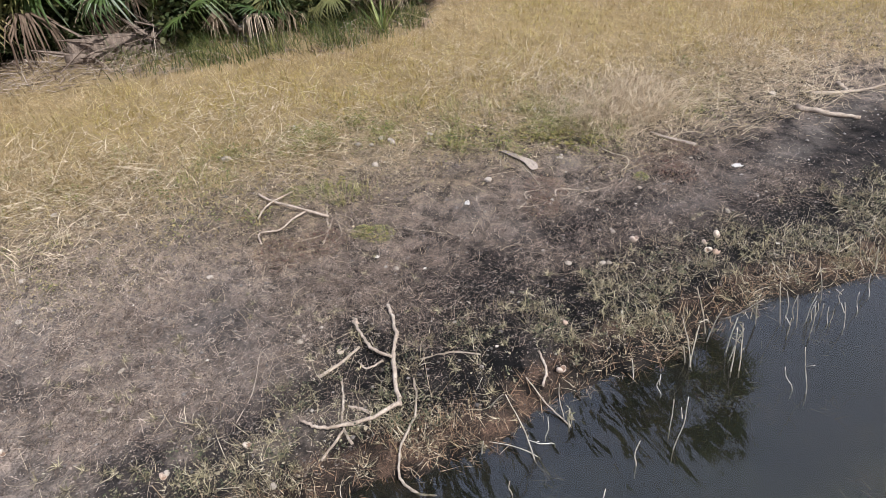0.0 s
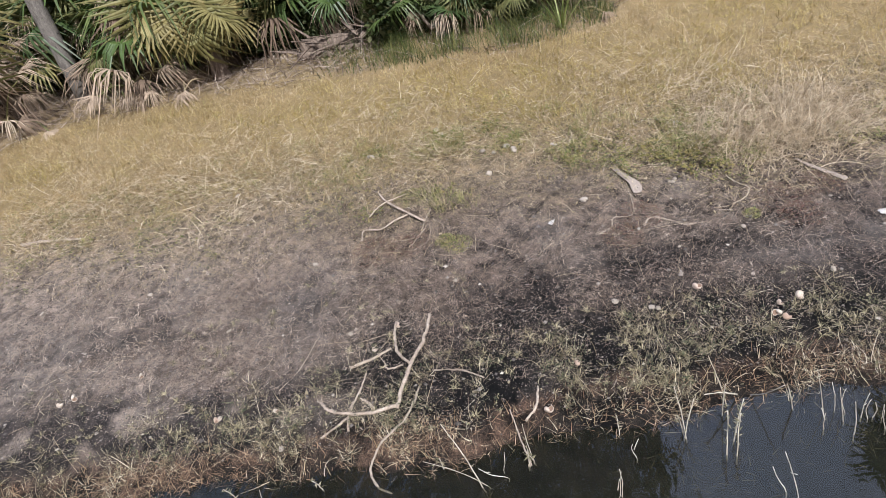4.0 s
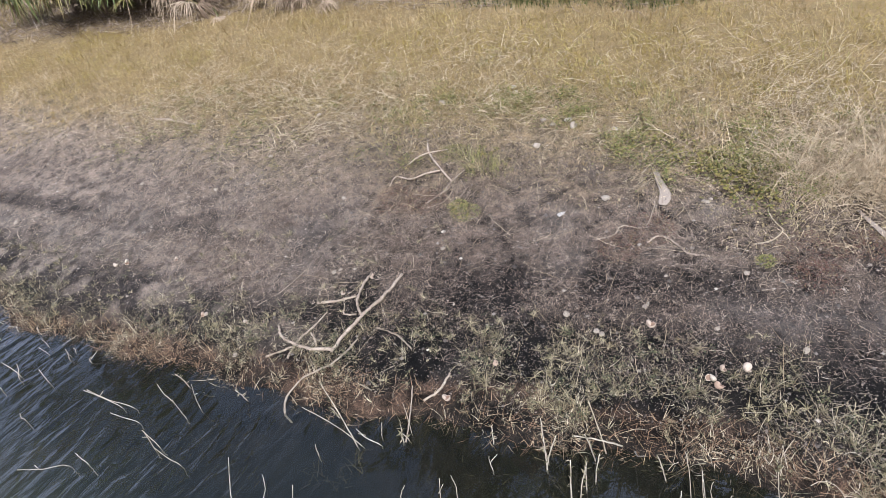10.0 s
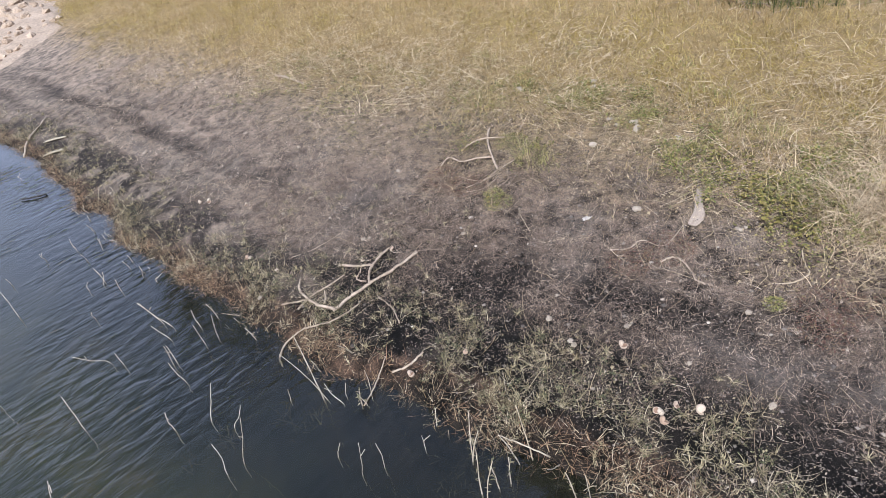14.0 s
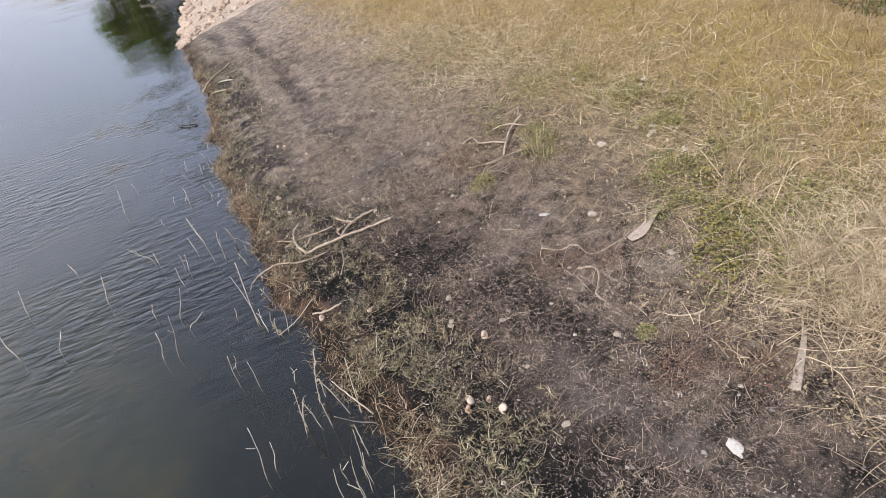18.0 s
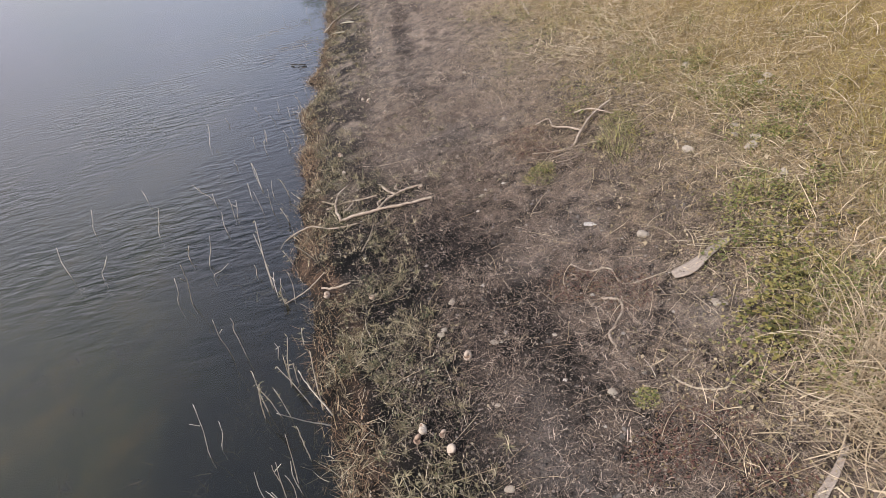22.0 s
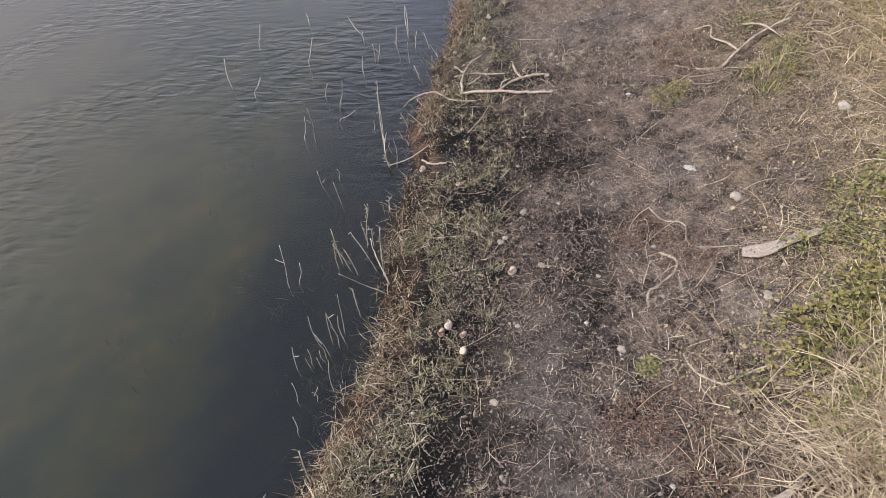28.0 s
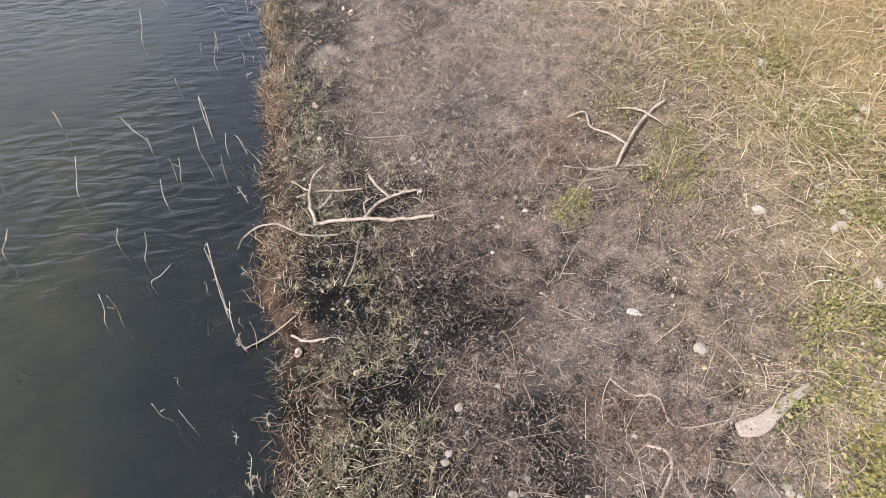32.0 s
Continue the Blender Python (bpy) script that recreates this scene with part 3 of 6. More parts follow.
def damp_rut_shade(x, y):
    """Dark, moist, trodden patches of the bank, and shade painted along the ruts, 0 to 1."""
    out = 0 * np.asarray(x, float)
    for cx, cy, rx, ry in ((0.66, -1.85, 0.13, 0.35), (0.66, -1.35, 0.12, 0.25), (0.02, -1.6, 0.18, 0.35), (0.2, -1.45, 0.14, 0.3), (0.0, -2.1, 0.14, 0.45), (0.18, -0.25, 0.16, 0.3), (0.35, 0.05, 0.2, 0.12), (0.16, -0.75, 0.12, 0.4), (0.5, -0.7, 0.25, 0.35), (0.95, 0.55, 0.3, 0.2), (0.55, -3.6, 0.3, 0.7)):
        out = np.maximum(out, np.exp(-((x - cx) / rx) ** 2 - ((y - cy) / ry) ** 2))
    dd = inland(x, y)
    # shadow side of the wheel ruts, painted as darker lines and streaks
    out = np.maximum(out, (0.62 * np.exp(-((dd - 1.02) / 0.1) ** 2) + 0.5 * sm(0.5, 0.62, vnoise(x, 0.35 * np.asarray(y, float), 0.12, 18)) * sm(0.4, 0.6, dd) * sm(1.5, 1.2, dd) + 0.25 * np.exp(-((dd - 0.52) / 0.06) ** 2)) * sm(0.5, 1.4, np.asarray(y, float)) * sm(11, 7, np.asarray(y, float)))
    # black muck between the weeds of the bank
    muck = sm(0.46, 0.55, 0.05 * sm(0.8, 1.6, np.asarray(y, float)) * sm(5.0, 4.0, np.asarray(y, float)) + 0.6 * vnoise(x, y, 0.24, 14) + 0.4 * vnoise(x, y, 0.08, 15)) * sm(0.08, 0.2, dd) * sm(0.72, 0.45, dd) * (1 - 0.5 * sm(5.0, 7.0, np.asarray(y, float)))
    return np.maximum(np.clip(out * 1.15 + 0.9 * (vnoise(x, y, 0.2, 13) - 0.5) * (out > 0.12), 0, 1) * 0.9, muck)


def silt(x, y):
    """Dry grey silt: a worn track along the bank and small bare patches, 0 to 1."""
    x, y = np.asarray(x, float), np.asarray(y, float)
    out = 0.6 * np.exp(-((x - np.interp(y, [-4, -2.8, -2.0, -1.5], [0.75, 0.52, 0.42, 0.5])) / 0.13) ** 2) * sm(-1.6, -2.1, y)
    out = np.maximum(out, 0.9 * np.exp(-((inland(x, y) - 0.76) / 0.08) ** 2) * sm(1.0, 2.2, y) * sm(9, 6, y))
    for cx, cy, rx, ry in ((1.25, -1.87, 0.14, 0.12), (1.12, -1.0, 0.2, 0.16), (1.35, -0.75, 0.16, 0.16), (0.98, 0.75, 0.3, 0.35), (1.35, 1.3, 0.3, 0.4), (1.12, 2.4, 0.25, 0.7), (1.9, 0.5, 0.15, 0.2), (1.6, -1.2, 0.15, 0.12), (0.8, -1.15, 0.14, 0.12)):
        out = np.maximum(out, 0.8 * np.exp(-((x - cx) / rx) ** 2 - ((y - cy) / ry) ** 2))
    return np.clip(out * (0.2 + 1.1 * vnoise(x, y, 0.12, 19)), 0, 1) * sm(0.25, 0.5, inland(x, y))


def thicket_x(y):
    """Where the field's grass ends at the thicket's foot."""
    return np.interp(y, [-8, -3, -2.1, -1.5, 0.2, 1.6, 2.6, 3.2, 4.2, 5.3, 8, 13], [5.2, 4.6, 4.05, 3.95, 4.3, 4.75, 4.85, 5.05, 5.0, 4.85, 4.95, 5.3])


def gh(x, y):
    return float(gz(np.array([x]), np.array([y]))[0])


def grown(lo, hi, step, far):
    core = np.arange(lo, hi + step / 2, step)
    out, s, v = [], step, hi
    while v < far:
        s *= 1.22
        v += s
        out.append(v)
    left, s, v = [], step, lo
    while v > -far:
        s *= 1.22
        v -= s
        left.append(v)
    return np.array(left[::-1] + list(core) + out)


def fast_mesh(name, verts, faces, mat=None, smooth=False):
    """A mesh from arrays: verts (n, 3); faces (m, 3 or 4)."""
    me = bpy.data.meshes.new(name)
    verts, faces = np.asarray(verts, np.float32), np.asarray(faces, np.int32)
    k = faces.shape[1]
    me.vertices.add(len(verts))
    me.vertices.foreach_set("co", verts.ravel())
    me.loops.add(faces.size)
    me.loops.foreach_set("vertex_index", faces.ravel())
    me.polygons.add(len(faces))
    me.polygons.foreach_set("loop_start", np.arange(0, faces.size, k, dtype=np.int32))
    me.polygons.foreach_set("loop_total", np.full(len(faces), k, np.int32))
    if smooth:
        me.polygons.foreach_set("use_smooth", np.ones(len(faces), bool))
    me.update(calc_edges=True)
    if mat:
        me.materials.append(mat)
    return me


def sheet(xs, ys, zfun):
    gx, gy = np.meshgrid(xs, ys, indexing="ij")
    z = zfun(gx.ravel(), gy.ravel())
    v = np.stack([gx.ravel(), gy.ravel(), z], 1)
    n, m = len(xs), len(ys)
    i, j = np.meshgrid(np.arange(n - 1), np.arange(m - 1), indexing="ij")
    a = (i * m + j).ravel()
    return v, np.stack([a, a + m, a + m + 1, a + 1], 1)


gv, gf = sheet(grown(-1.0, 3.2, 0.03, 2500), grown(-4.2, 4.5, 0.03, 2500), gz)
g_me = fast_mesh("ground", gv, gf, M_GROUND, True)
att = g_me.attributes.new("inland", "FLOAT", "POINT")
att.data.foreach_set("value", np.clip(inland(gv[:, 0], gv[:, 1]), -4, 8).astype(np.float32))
att = g_me.attributes.new("damp_rut_shade", "FLOAT", "POINT")
att.data.foreach_set("value", damp_rut_shade(gv[:, 0], gv[:, 1]).astype(np.float32))
att = g_me.attributes.new("silt", "FLOAT", "POINT")
att.data.foreach_set("value", silt(gv[:, 0], gv[:, 1]).astype(np.float32))
att = g_me.attributes.new("dust", "FLOAT", "POINT")
gd = inland(gv[:, 0], gv[:, 1])
att.data.foreach_set("value", (0.75 * sm(0.0, 1.2, gv[:, 1] + 0.8 * (vnoise(gv[:, 0], gv[:, 1], 0.7, 17) - 0.5)) * sm(0.06, 0.35, gd) * sm(2.6, 1.7, gd)).astype(np.float32))
tagged(new("ground", g_me), "dark bare soil bank rising to a dry grassy field", "ground", kind="structure")

wx, wy = grown(-6, 3, 0.25, 2500), grown(-6, 18, 0.25, 2500)
wv, wf = sheet(wx, wy, lambda x, y: np.zeros_like(x))
water = new("water", fast_mesh("water", wv, wf, M_WATER, True))
water.visible_shadow = False
att = water.data.attributes.new("wind", "FLOAT", "POINT")
att.data.foreach_set("value", ((1 - 0.8 * sm(3.0, 9.0, wv[:, 1])) * (0.06 + 0.94 * np.maximum(sm(-1.4, 0.6, wv[:, 1]), sm(-1.6, -3.2, wv[:, 0])))).astype(np.float32))
tagged(water, "still dark pond water with faint wind ripples", "water", kind="structure")

# ---------------------------------------------------------------- ground cover


def blades(p, heading, length, lean, curl, width, segs=2, flat=0.0, taper=0.85, bend=0.0):
    """Thin strips that start at p (n, 3). lean: angle from upright at the foot; curl: by how much it grows to the tip."""
    n = len(p)
    hx, hy = np.cos(heading), np.sin(heading)
    tw = rng.uniform(-1, 1, n) * (1 - flat)
    sx, sy = -hy * (1 - np.abs(tw) * 0.3), hx * (1 - np.abs(tw) * 0.3)
    rows, pos = [], p.copy()
    turn = rng.normal(0, 1, n) * bend
    for s in range(segs + 1):
        hx, hy = np.cos(heading + turn * (s / segs)), np.sin(heading + turn * (s / segs))
        f = s / segs
        w = width * (1 - taper * f) * 0.5
        off = np.stack([sx * w, sy * w, tw * w * 0.6], 1)
        rows += [pos - off, pos + off]
        th = lean + curl * (f + 0.5 / segs)
        step = length / segs
        pos = pos + np.stack([hx * np.sin(th) * step, hy * np.sin(th) * step, np.cos(th) * step], 1)
    v = np.stack(rows, 1).reshape(-1, 3)
    k = 2 * (segs + 1)
    b0 = (np.arange(n) * k)[:, None]
    f = np.concatenate([np.stack([b0 + 2 * s, b0 + 2 * s + 1, b0 + 2 * s + 3, b0 + 2 * s + 2], 2).reshape(-1, 4) for s in range(segs)])
    return v, f


def scatter(n, x0, x1, y0, y1, keep):
    """Random places in a box, kept by a chance that keep(x, y, d) gives."""
    x, y = rng.uniform(x0, x1, n), rng.uniform(y0, y1, n)
    d = inland(x, y)
    ok = rng.random(n) < keep(x, y, d)
    return x[ok], y[ok], d[ok]


def on_ground(x, y, up=0.0):
    return np.stack([x, y, gz(x, y) + up], 1)


def edge_x(y):
    """Where the open soil gives way to grass."""
    return np.interp(y, [-6, -4.2, -2.8, -2.2, -1.5, -0.8, 0, 1.1, 2.4, 4.3, 8, 11], [0.5, 0.95, 1.3, 1.5, 1.75, 1.9, 1.95, 1.95, 2.15, 2.1, 2.9, 3.6])


def stuff(name, v, f, mat, label, category):
    return tagged(new(name, fast_mesh(name, v, f, mat)), label, category, kind="stuff")


# the field: fine ochre grass
x, y, d = scatter(255000, 1.2, 6, -8, 13, lambda x, y, d: sm(-0.15, 0.9, x - edge_x(y) + 0.9 * (vnoise(x, y, 0.5, 2) - 0.5)) * (0.25 + 0.75 * sm(7.5, 4.5, x)) * (x < thicket_x(y) + 0.35 * (vnoise(x, y, 0.5, 4) - 0.4)))
n = len(x)
tall = 0.055 + 0.075 * vnoise(x, y, 0.3, 11) * sm(0, 1.2, x - edge_x(y))
v, f = blades(on_ground(x, y, -0.005), rng.uniform(0, 2 * np.pi, n), tall * rng.uniform(0.5, 1.7, n), rng.uniform(0.3, 1.45, n), rng.uniform(-0.1, 1.4, n), rng.uniform(0.0024, 0.0055, n), 2, 0.0, 0.85, 0.6)
v[:, 2] = np.maximum(v[:, 2], gz(v[:, 0], v[:, 1]) + 0.002)
stuff("field_grass", v, f, M_GRASS, "fine dry ochre grass over the field", "grass")

# coarser grass where the field runs on past the thicket
x, y, d = scatter(17000, 4.7, 10, 8.0, 17, lambda x, y, d: sm(-0.2, 0.2, x - thicket_x(y)) * sm(8.0, 9.5, y) * sm(0.4, 1.2, d))
n = len(x)
v, f = blades(on_ground(x, y, -0.005), rng.uniform(0, 2 * np.pi, n), rng.uniform(0.06, 0.2, n), rng.uniform(0.3, 1.3, n), rng.uniform(-0.1, 1.2, n), rng.uniform(0.010, 0.02, n), 2)
stuff("far_field_grass", v, f, M_GRASS, "dry ochre grass past the thicket", "grass")

# bleached straw, bent over and matted, along the edge of the field
x, y, d = scatter(220000, 0.8, 5.5, -7, 8, lambda x, y, d: sm(-0.35, 0.25, x - edge_x(y) + 1.1 * (vnoise(x, y, 0.4, 21) - 0.5)) * (0.3 + 0.7 * sm(1.6, 0.5, x - edge_x(y))) * (0.3 + 0.7 * sm(0.4, 0.62, vnoise(x, y, 0.7, 23))) * (0.36 + 0.2 * sm(-1.0, -2.0, y) + 1.1 * np.exp(-((x - 1.75) / 0.4) ** 2 - ((y + 2.7) / 0.6) ** 2)))
n = len(x)
v, f = blades(on_ground(x, y, 0.004), rng.uniform(0, 2 * np.pi, n), rng.gamma(2.2, 0.038, n) + 0.03, rng.uniform(0.3, 1.45, n), rng.uniform(0.1, 1.5, n), rng.uniform(0.0018, 0.0038, n), 4, 0.0, 0.7, 1.7)
v[:, 2] = np.maximum(v[:, 2], gz(v[:, 0], v[:, 1]) + 0.003)
stuff("matted_straw", v, f, M_STRAW, "bleached straw lying matted along the field's edge", "straw")

# broad pale blades lying over one another
x, y, d = scatter(36000, 0.8, 4.2, -4.5, 4.5, lambda x, y, d: sm(-0.32, 0.3, x - edge_x(y) + 0.7 * (vnoise(x, y, 0.4, 25) - 0.5)) * sm(2.2, 0.7, x - edge_x(y)) * (0.25 + 0.75 * sm(0.4, 0.62, vnoise(x, y, 0.55, 26))) * sm(4.4, 2.5, y))
n = len(x)
v, f = blades(on_ground(x, y, rng.uniform(0.004, 0.03, n)), rng.normal(2.2, 1.2, n) + 2.5 * vnoise(x, y, 0.8, 27), rng.gamma(3.0, 0.035, n) + 0.04, rng.uniform(0.8, 1.6, n), rng.uniform(-0.2, 0.8, n), rng.uniform(0.003, 0.0058, n), 4, 0.2, 0.6, 0.9)
v[:, 2] = np.maximum(v[:, 2], gz(v[:, 0], v[:, 1]) + 0.004)
stuff("broad_straw", v, f, M_PALE, "broad pale dead grass blades lying over the weeds", "straw")

# fine litter over the bare soil, thickest where the bank is trodden
def litter(count, box, keep, length, width, mat, name, label):
    x, y, d = scatter(count, *box, keep)
    n = len(x)
    v, f = blades(on_ground(x, y, 0.003), rng.uniform(0, 2 * np.pi, n), rng.gamma(1.8, length / 1.8, n) + 0.008, rng.uniform(1.0, 1.6, n), rng.uniform(-0.4, 0.4, n), rng.uniform(*width, n), 2, 0.4, 0.5, 1.5)
    v[:, 2] = np.maximum(v[:, 2], gz(v[:, 0], v[:, 1]) + 0.0015)
    stuff(name, v, f, mat, label, "litter")


def soil_cover(x, y, d):
    return (0.55 + 0.45 * sm(-1.5, 0.0, y)) * (0.15 * sm(0.03, 0.15, d) + 0.85 * sm(0.4, 0.8, d)) * (1 - 0.4 * damp_rut_shade(x, y)) * sm(1.2, -0.2, x - edge_x(y)) * (0.4 + 0.6 * sm(0.3, 0.6, vnoise(x, y, 0.22, 31)))


litter(120000, (0.0, 2.6, -2.9, 1.3), soil_cover, 0.02, (0.001, 0.0028), M_LITTER, "ground_litter", "fine dry stems and twigs littering the soil")
litter(130000, (-0.3, 3.4, -5.0, 8.5), lambda x, y, d: soil_cover(x, y, d) * (0.45 + 0.55 * sm(0.3, 1.2, y)), 0.032, (0.0011, 0.0029), M_LITTER, "scattered_litter", "dry stems scattered over the soil")

litter(50000, (0.2, 3.0, 0.7, 6.5), lambda x, y, d: sm(0.4, 0.7, d) * sm(1.0, -0.1, x - edge_x(y)) * (0.35 + 0.65 * sm(0.35, 0.6, vnoise(x, y, 0.25, 33))), 0.03, (0.0018, 0.0045), M_LITTER, "trodden_litter", "brown and pale stems trodden into the dusty soil")

litter(60000, (0.0, 2.3, -3.0, 2.2), lambda x, y, d: sm(0.2, 0.5, d) * sm(0.5, -0.2, x - edge_x(y)) * (1 - 0.7 * damp_rut_shade(x, y)) * (1 - 0.6 * silt(x, y)) * (0.35 + 0.65 * sm(0.3, 0.6, vnoise(x, y, 0.3, 34))), 0.034, (0.0011, 0.0024), M_FIBRE, "brown_fibre", "fine brown rootlets and fibres matted on the soil")

# a heap of pale straw bent over in arcs
cx, cy = 1.68, -2.66
n = 4200
a, q = rng.uniform(0, 2 * np.pi, n), np.sqrt(rng.random(n))
x, y = cx + 0.36 * q * np.cos(a) + rng.normal(0, 0.08, n), cy + 0.5 * q * np.sin(a) + rng.normal(0, 0.08, n)
v, f = blades(on_ground(x, y, 0.0) + np.stack([0 * x, 0 * x, rng.uniform(0, 0.05, n) * (1 - q)], 1), rng.normal(3.3, 1.5, n), rng.gamma(3, 0.04, n) + 0.06, rng.uniform(0.1, 1.2, n), rng.uniform(0.4, 1.8, n), rng.uniform(0.0028, 0.005, n), 5, 0.0, 0.7, 1.4)
v[:, 2] = np.maximum(v[:, 2], gz(v[:, 0], v[:, 1]) + 0.004)
stuff("straw_heap", v, f, M_STRAW, "heap of pale bent straw at the field's edge", "straw")

# longer fallen grass stems
x, y, d = scatter(9500, -0.2, 3.0, -4.6, 6, lambda x, y, d: sm(0.1, 0.4, d) * (0.1 + 0.25 * sm(0.7, 1.1, x) * sm(1.0, 0.2, y) + 0.65 * sm(-0.7, 0.1, x - edge_x(y))))
n = len(x)
v, f = blades(on_ground(x, y, 0.006), rng.uniform(0, 2 * np.pi, n), rng.gamma(2.0, 0.04, n) + 0.05, rng.uniform(1.3, 1.55, n), rng.uniform(0.0, 0.25, n), rng.uniform(0.0012, 0.0028, n), 6, 0.5, 0.4, 0.6)
sway = np.repeat(rng.uniform(-0.25, 0.25, n), 14) * np.tile(np.repeat((np.arange(7) / 6) ** 2, 2), n) * 0.4
v[:, 0] += sway
v[:, 2] = np.maximum(v[:, 2], gz(v[:, 0], v[:, 1]) + 0.004)
stuff("fallen_stems", v, f, M_STRAW, "long pale fallen grass stems on the soil", "straw")

# soil crumbs and shell chips


def crumbs(x, y, size, flat=0.7):
    n = len(x)
    o = np.array([(1, 0, 0), (0, 1, 0), (-1, 0, 0), (0, -1, 0), (0, 0, 1), (0, 0, -0.6)], float)
    v = o[None] * size[:, None, None] * rng.uniform(0.6, 1.3, (n, 6, 1))
    v[:, :, 2] *= flat
    v += on_ground(x, y)[:, None, :] + np.array([0, 0, 0.2])[None, None] * size[:, None, None] * flat
    t = np.array([(0, 1, 4), (1, 2, 4), (2, 3, 4), (3, 0, 4), (1, 0, 5), (2, 1, 5), (3, 2, 5), (0, 3, 5)])
    return v.reshape(-1, 3), (t[None] + (np.arange(n) * 6)[:, None, None]).reshape(-1, 3)


x, y, d = scatter(15000, -0.3, 2.8, -4.6, 6, lambda x, y, d: sm(0.03, 0.25, d) * sm(0.9, -0.2, x - edge_x(y)))
v, f = crumbs(x, y, rng.gamma(2.0, 0.0019, len(x)) + 0.0015)
stuff("soil_crumbs", v, f, M_CLOD, "dark grey soil crumbs and clods", "soil")
x, y, d = scatter(800, -0.25, 2.6, -4.6, 7, lambda x, y, d: sm(0.05, 0.25, d) * (0.25 + 0.75 * sm(0.45, 0.65, vnoise(x, y, 0.5, 41))))
v, f = crumbs(x, y, rng.gamma(2.0, 0.0023, len(x)) + 0.002, 0.5)
stuff("shell_chips", v, f, M_CHIP, "small white chips of shell and stone", "chips")

def bank_gap(x, y):
    """Where plants hold on the bank: 0 in the bare black gaps, 1 in the clumps."""
    return sm(0.515, 0.565, 0.65 * vnoise(x, y, 0.2, 57) + 0.35 * vnoise(x, y, 0.07, 58)) * (1 - 0.55 * sm(0.9, 1.6, y) * sm(0.1, 0.2, inland(x, y)))


# stalks and tufts along the water's edge
cx, cy, cd = scatter(17000, -0.7, 1.6, -5.5, 9, lambda x, y, d: sm(-0.07, 0.06, d) * sm(0.7, 0.25, d) * (0.04 + 0.96 * bank_gap(x, y)))
rep = rng.integers(4, 22, len(cx))
x, y = np.repeat(cx, rep), np.repeat(cy, rep)
n = len(x)
a, r = rng.uniform(0, 2 * np.pi, n), rng.gamma(1.5, 0.016, n)
x, y = x + r * np.cos(a), y + r * np.sin(a)
v, f = blades(on_ground(x, y, -0.004), a + rng.normal(0, 0.6, n), rng.gamma(2.2, 0.017, n) + 0.012, rng.uniform(0.15, 1.5, n), rng.uniform(-0.2, 0.9, n), rng.uniform(0.0016, 0.0042, n), 3, 0.0, 0.8, 0.7)
v[:, 2] = np.maximum(v[:, 2], gz(v[:, 0], v[:, 1]) + 0.002)
stuff("bank_tufts", v, f, M_EDGE, "short dead tufts along the water's edge", "grass")


# feathery rosettes
cx, cy, cd = scatter(3600, -0.6, 1.6, -5.0, 7, lambda x, y, d: sm(0.03, 0.1, d) * sm(0.8, 0.35, d) * (0.08 + 0.92 * bank_gap(x, y)))
rep = rng.integers(18, 44, len(cx))
x, y, n = np.repeat(cx, rep), np.repeat(cy, rep), int(rep.sum())
v, f = blades(on_ground(x, y, 0.0), rng.uniform(0, 2 * np.pi, n), np.repeat(rng.uniform(0.02, 0.05, len(cx)), rep) * rng.uniform(0.6, 1.2, n), rng.uniform(0.3, 1.3, n), rng.uniform(0.0, 0.7, n), rng.uniform(0.0012, 0.0028, n), 2)
v[:, 2] = np.maximum(v[:, 2], gz(v[:, 0], v[:, 1]) + 0.002)
stuff("bank_rosettes", v, f, M_ROSETTE, "small feathery grey-green rosettes on the bank", "weeds")
# longer pale stems, thickest at the near end of the bank
x, y, d = scatter(24000, -0.7, 1.2, -5.5, 8, lambda x, y, d: sm(-0.06, 0.05, d) * sm(0.65, 0.25, d) * (0.28 + 0.72 * sm(-1.4, -2.2, y)) * (0.3 + 0.7 * bank_gap(x, y)) * (0.2 + 0.8 * sm(0.42, 0.6, vnoise(x, y, 0.22, 59))))
n = len(x)
v, f = blades(on_ground(x, y, 0.0), rng.uniform(0, 2 * np.pi, n), rng.uniform(0.035, 0.13, n), rng.uniform(0.2, 1.5, n), rng.uniform(-0.3, 1.5, n), rng.uniform(0.002, 0.004, n), 4, 0.0, 0.6, 1.3)
v[:, 2] = np.maximum(v[:, 2], gz(v[:, 0], v[:, 1]) + 0.003)
stuff("bank_stems", v, f, M_STEM, "pale broken stems standing on the bank", "grass")

# leafy grey-green sprigs, each a tuft of curved leaves
cx, cy, cd = scatter(4600, -0.5, 2.0, -4.5, 6.5, lambda x, y, d: sm(0.06, 0.16, d) * np.maximum(sm(0.75, 0.4, d), 0.75 * sm(1.45, 0.7, d) * sm(-0.6, 0.0, y) * sm(1.7, 0.9, y)) * (0.2 + 0.8 * sm(0.4, 0.6, vnoise(x, y, 0.17, 61))))
rep = rng.integers(10, 26, len(cx))
x, y, n = np.repeat(cx, rep), np.repeat(cy, rep), int(rep.sum())
a, q = rng.uniform(0, 2 * np.pi, n), rng.uniform(0, 0.01, n)
v, f = blades(on_ground(x + q * np.cos(a), y + q * np.sin(a), np.repeat(rng.uniform(0, 0.02, len(cx)), rep)), a, np.repeat(rng.uniform(0.018, 0.055, len(cx)), rep) * rng.uniform(0.4, 1.3, n), rng.uniform(0.1, 1.4, n), rng.uniform(0.0, 1.8, n), rng.uniform(0.002, 0.005, n), 3, 0.1, 0.75, 1.2)
v[:, 2] = np.maximum(v[:, 2], gz(v[:, 0], v[:, 1]) + 0.002)
stuff("bank_sprigs", v, f, M_SPRIGS, "leafy grey-green sprigs growing on the bank", "weeds")

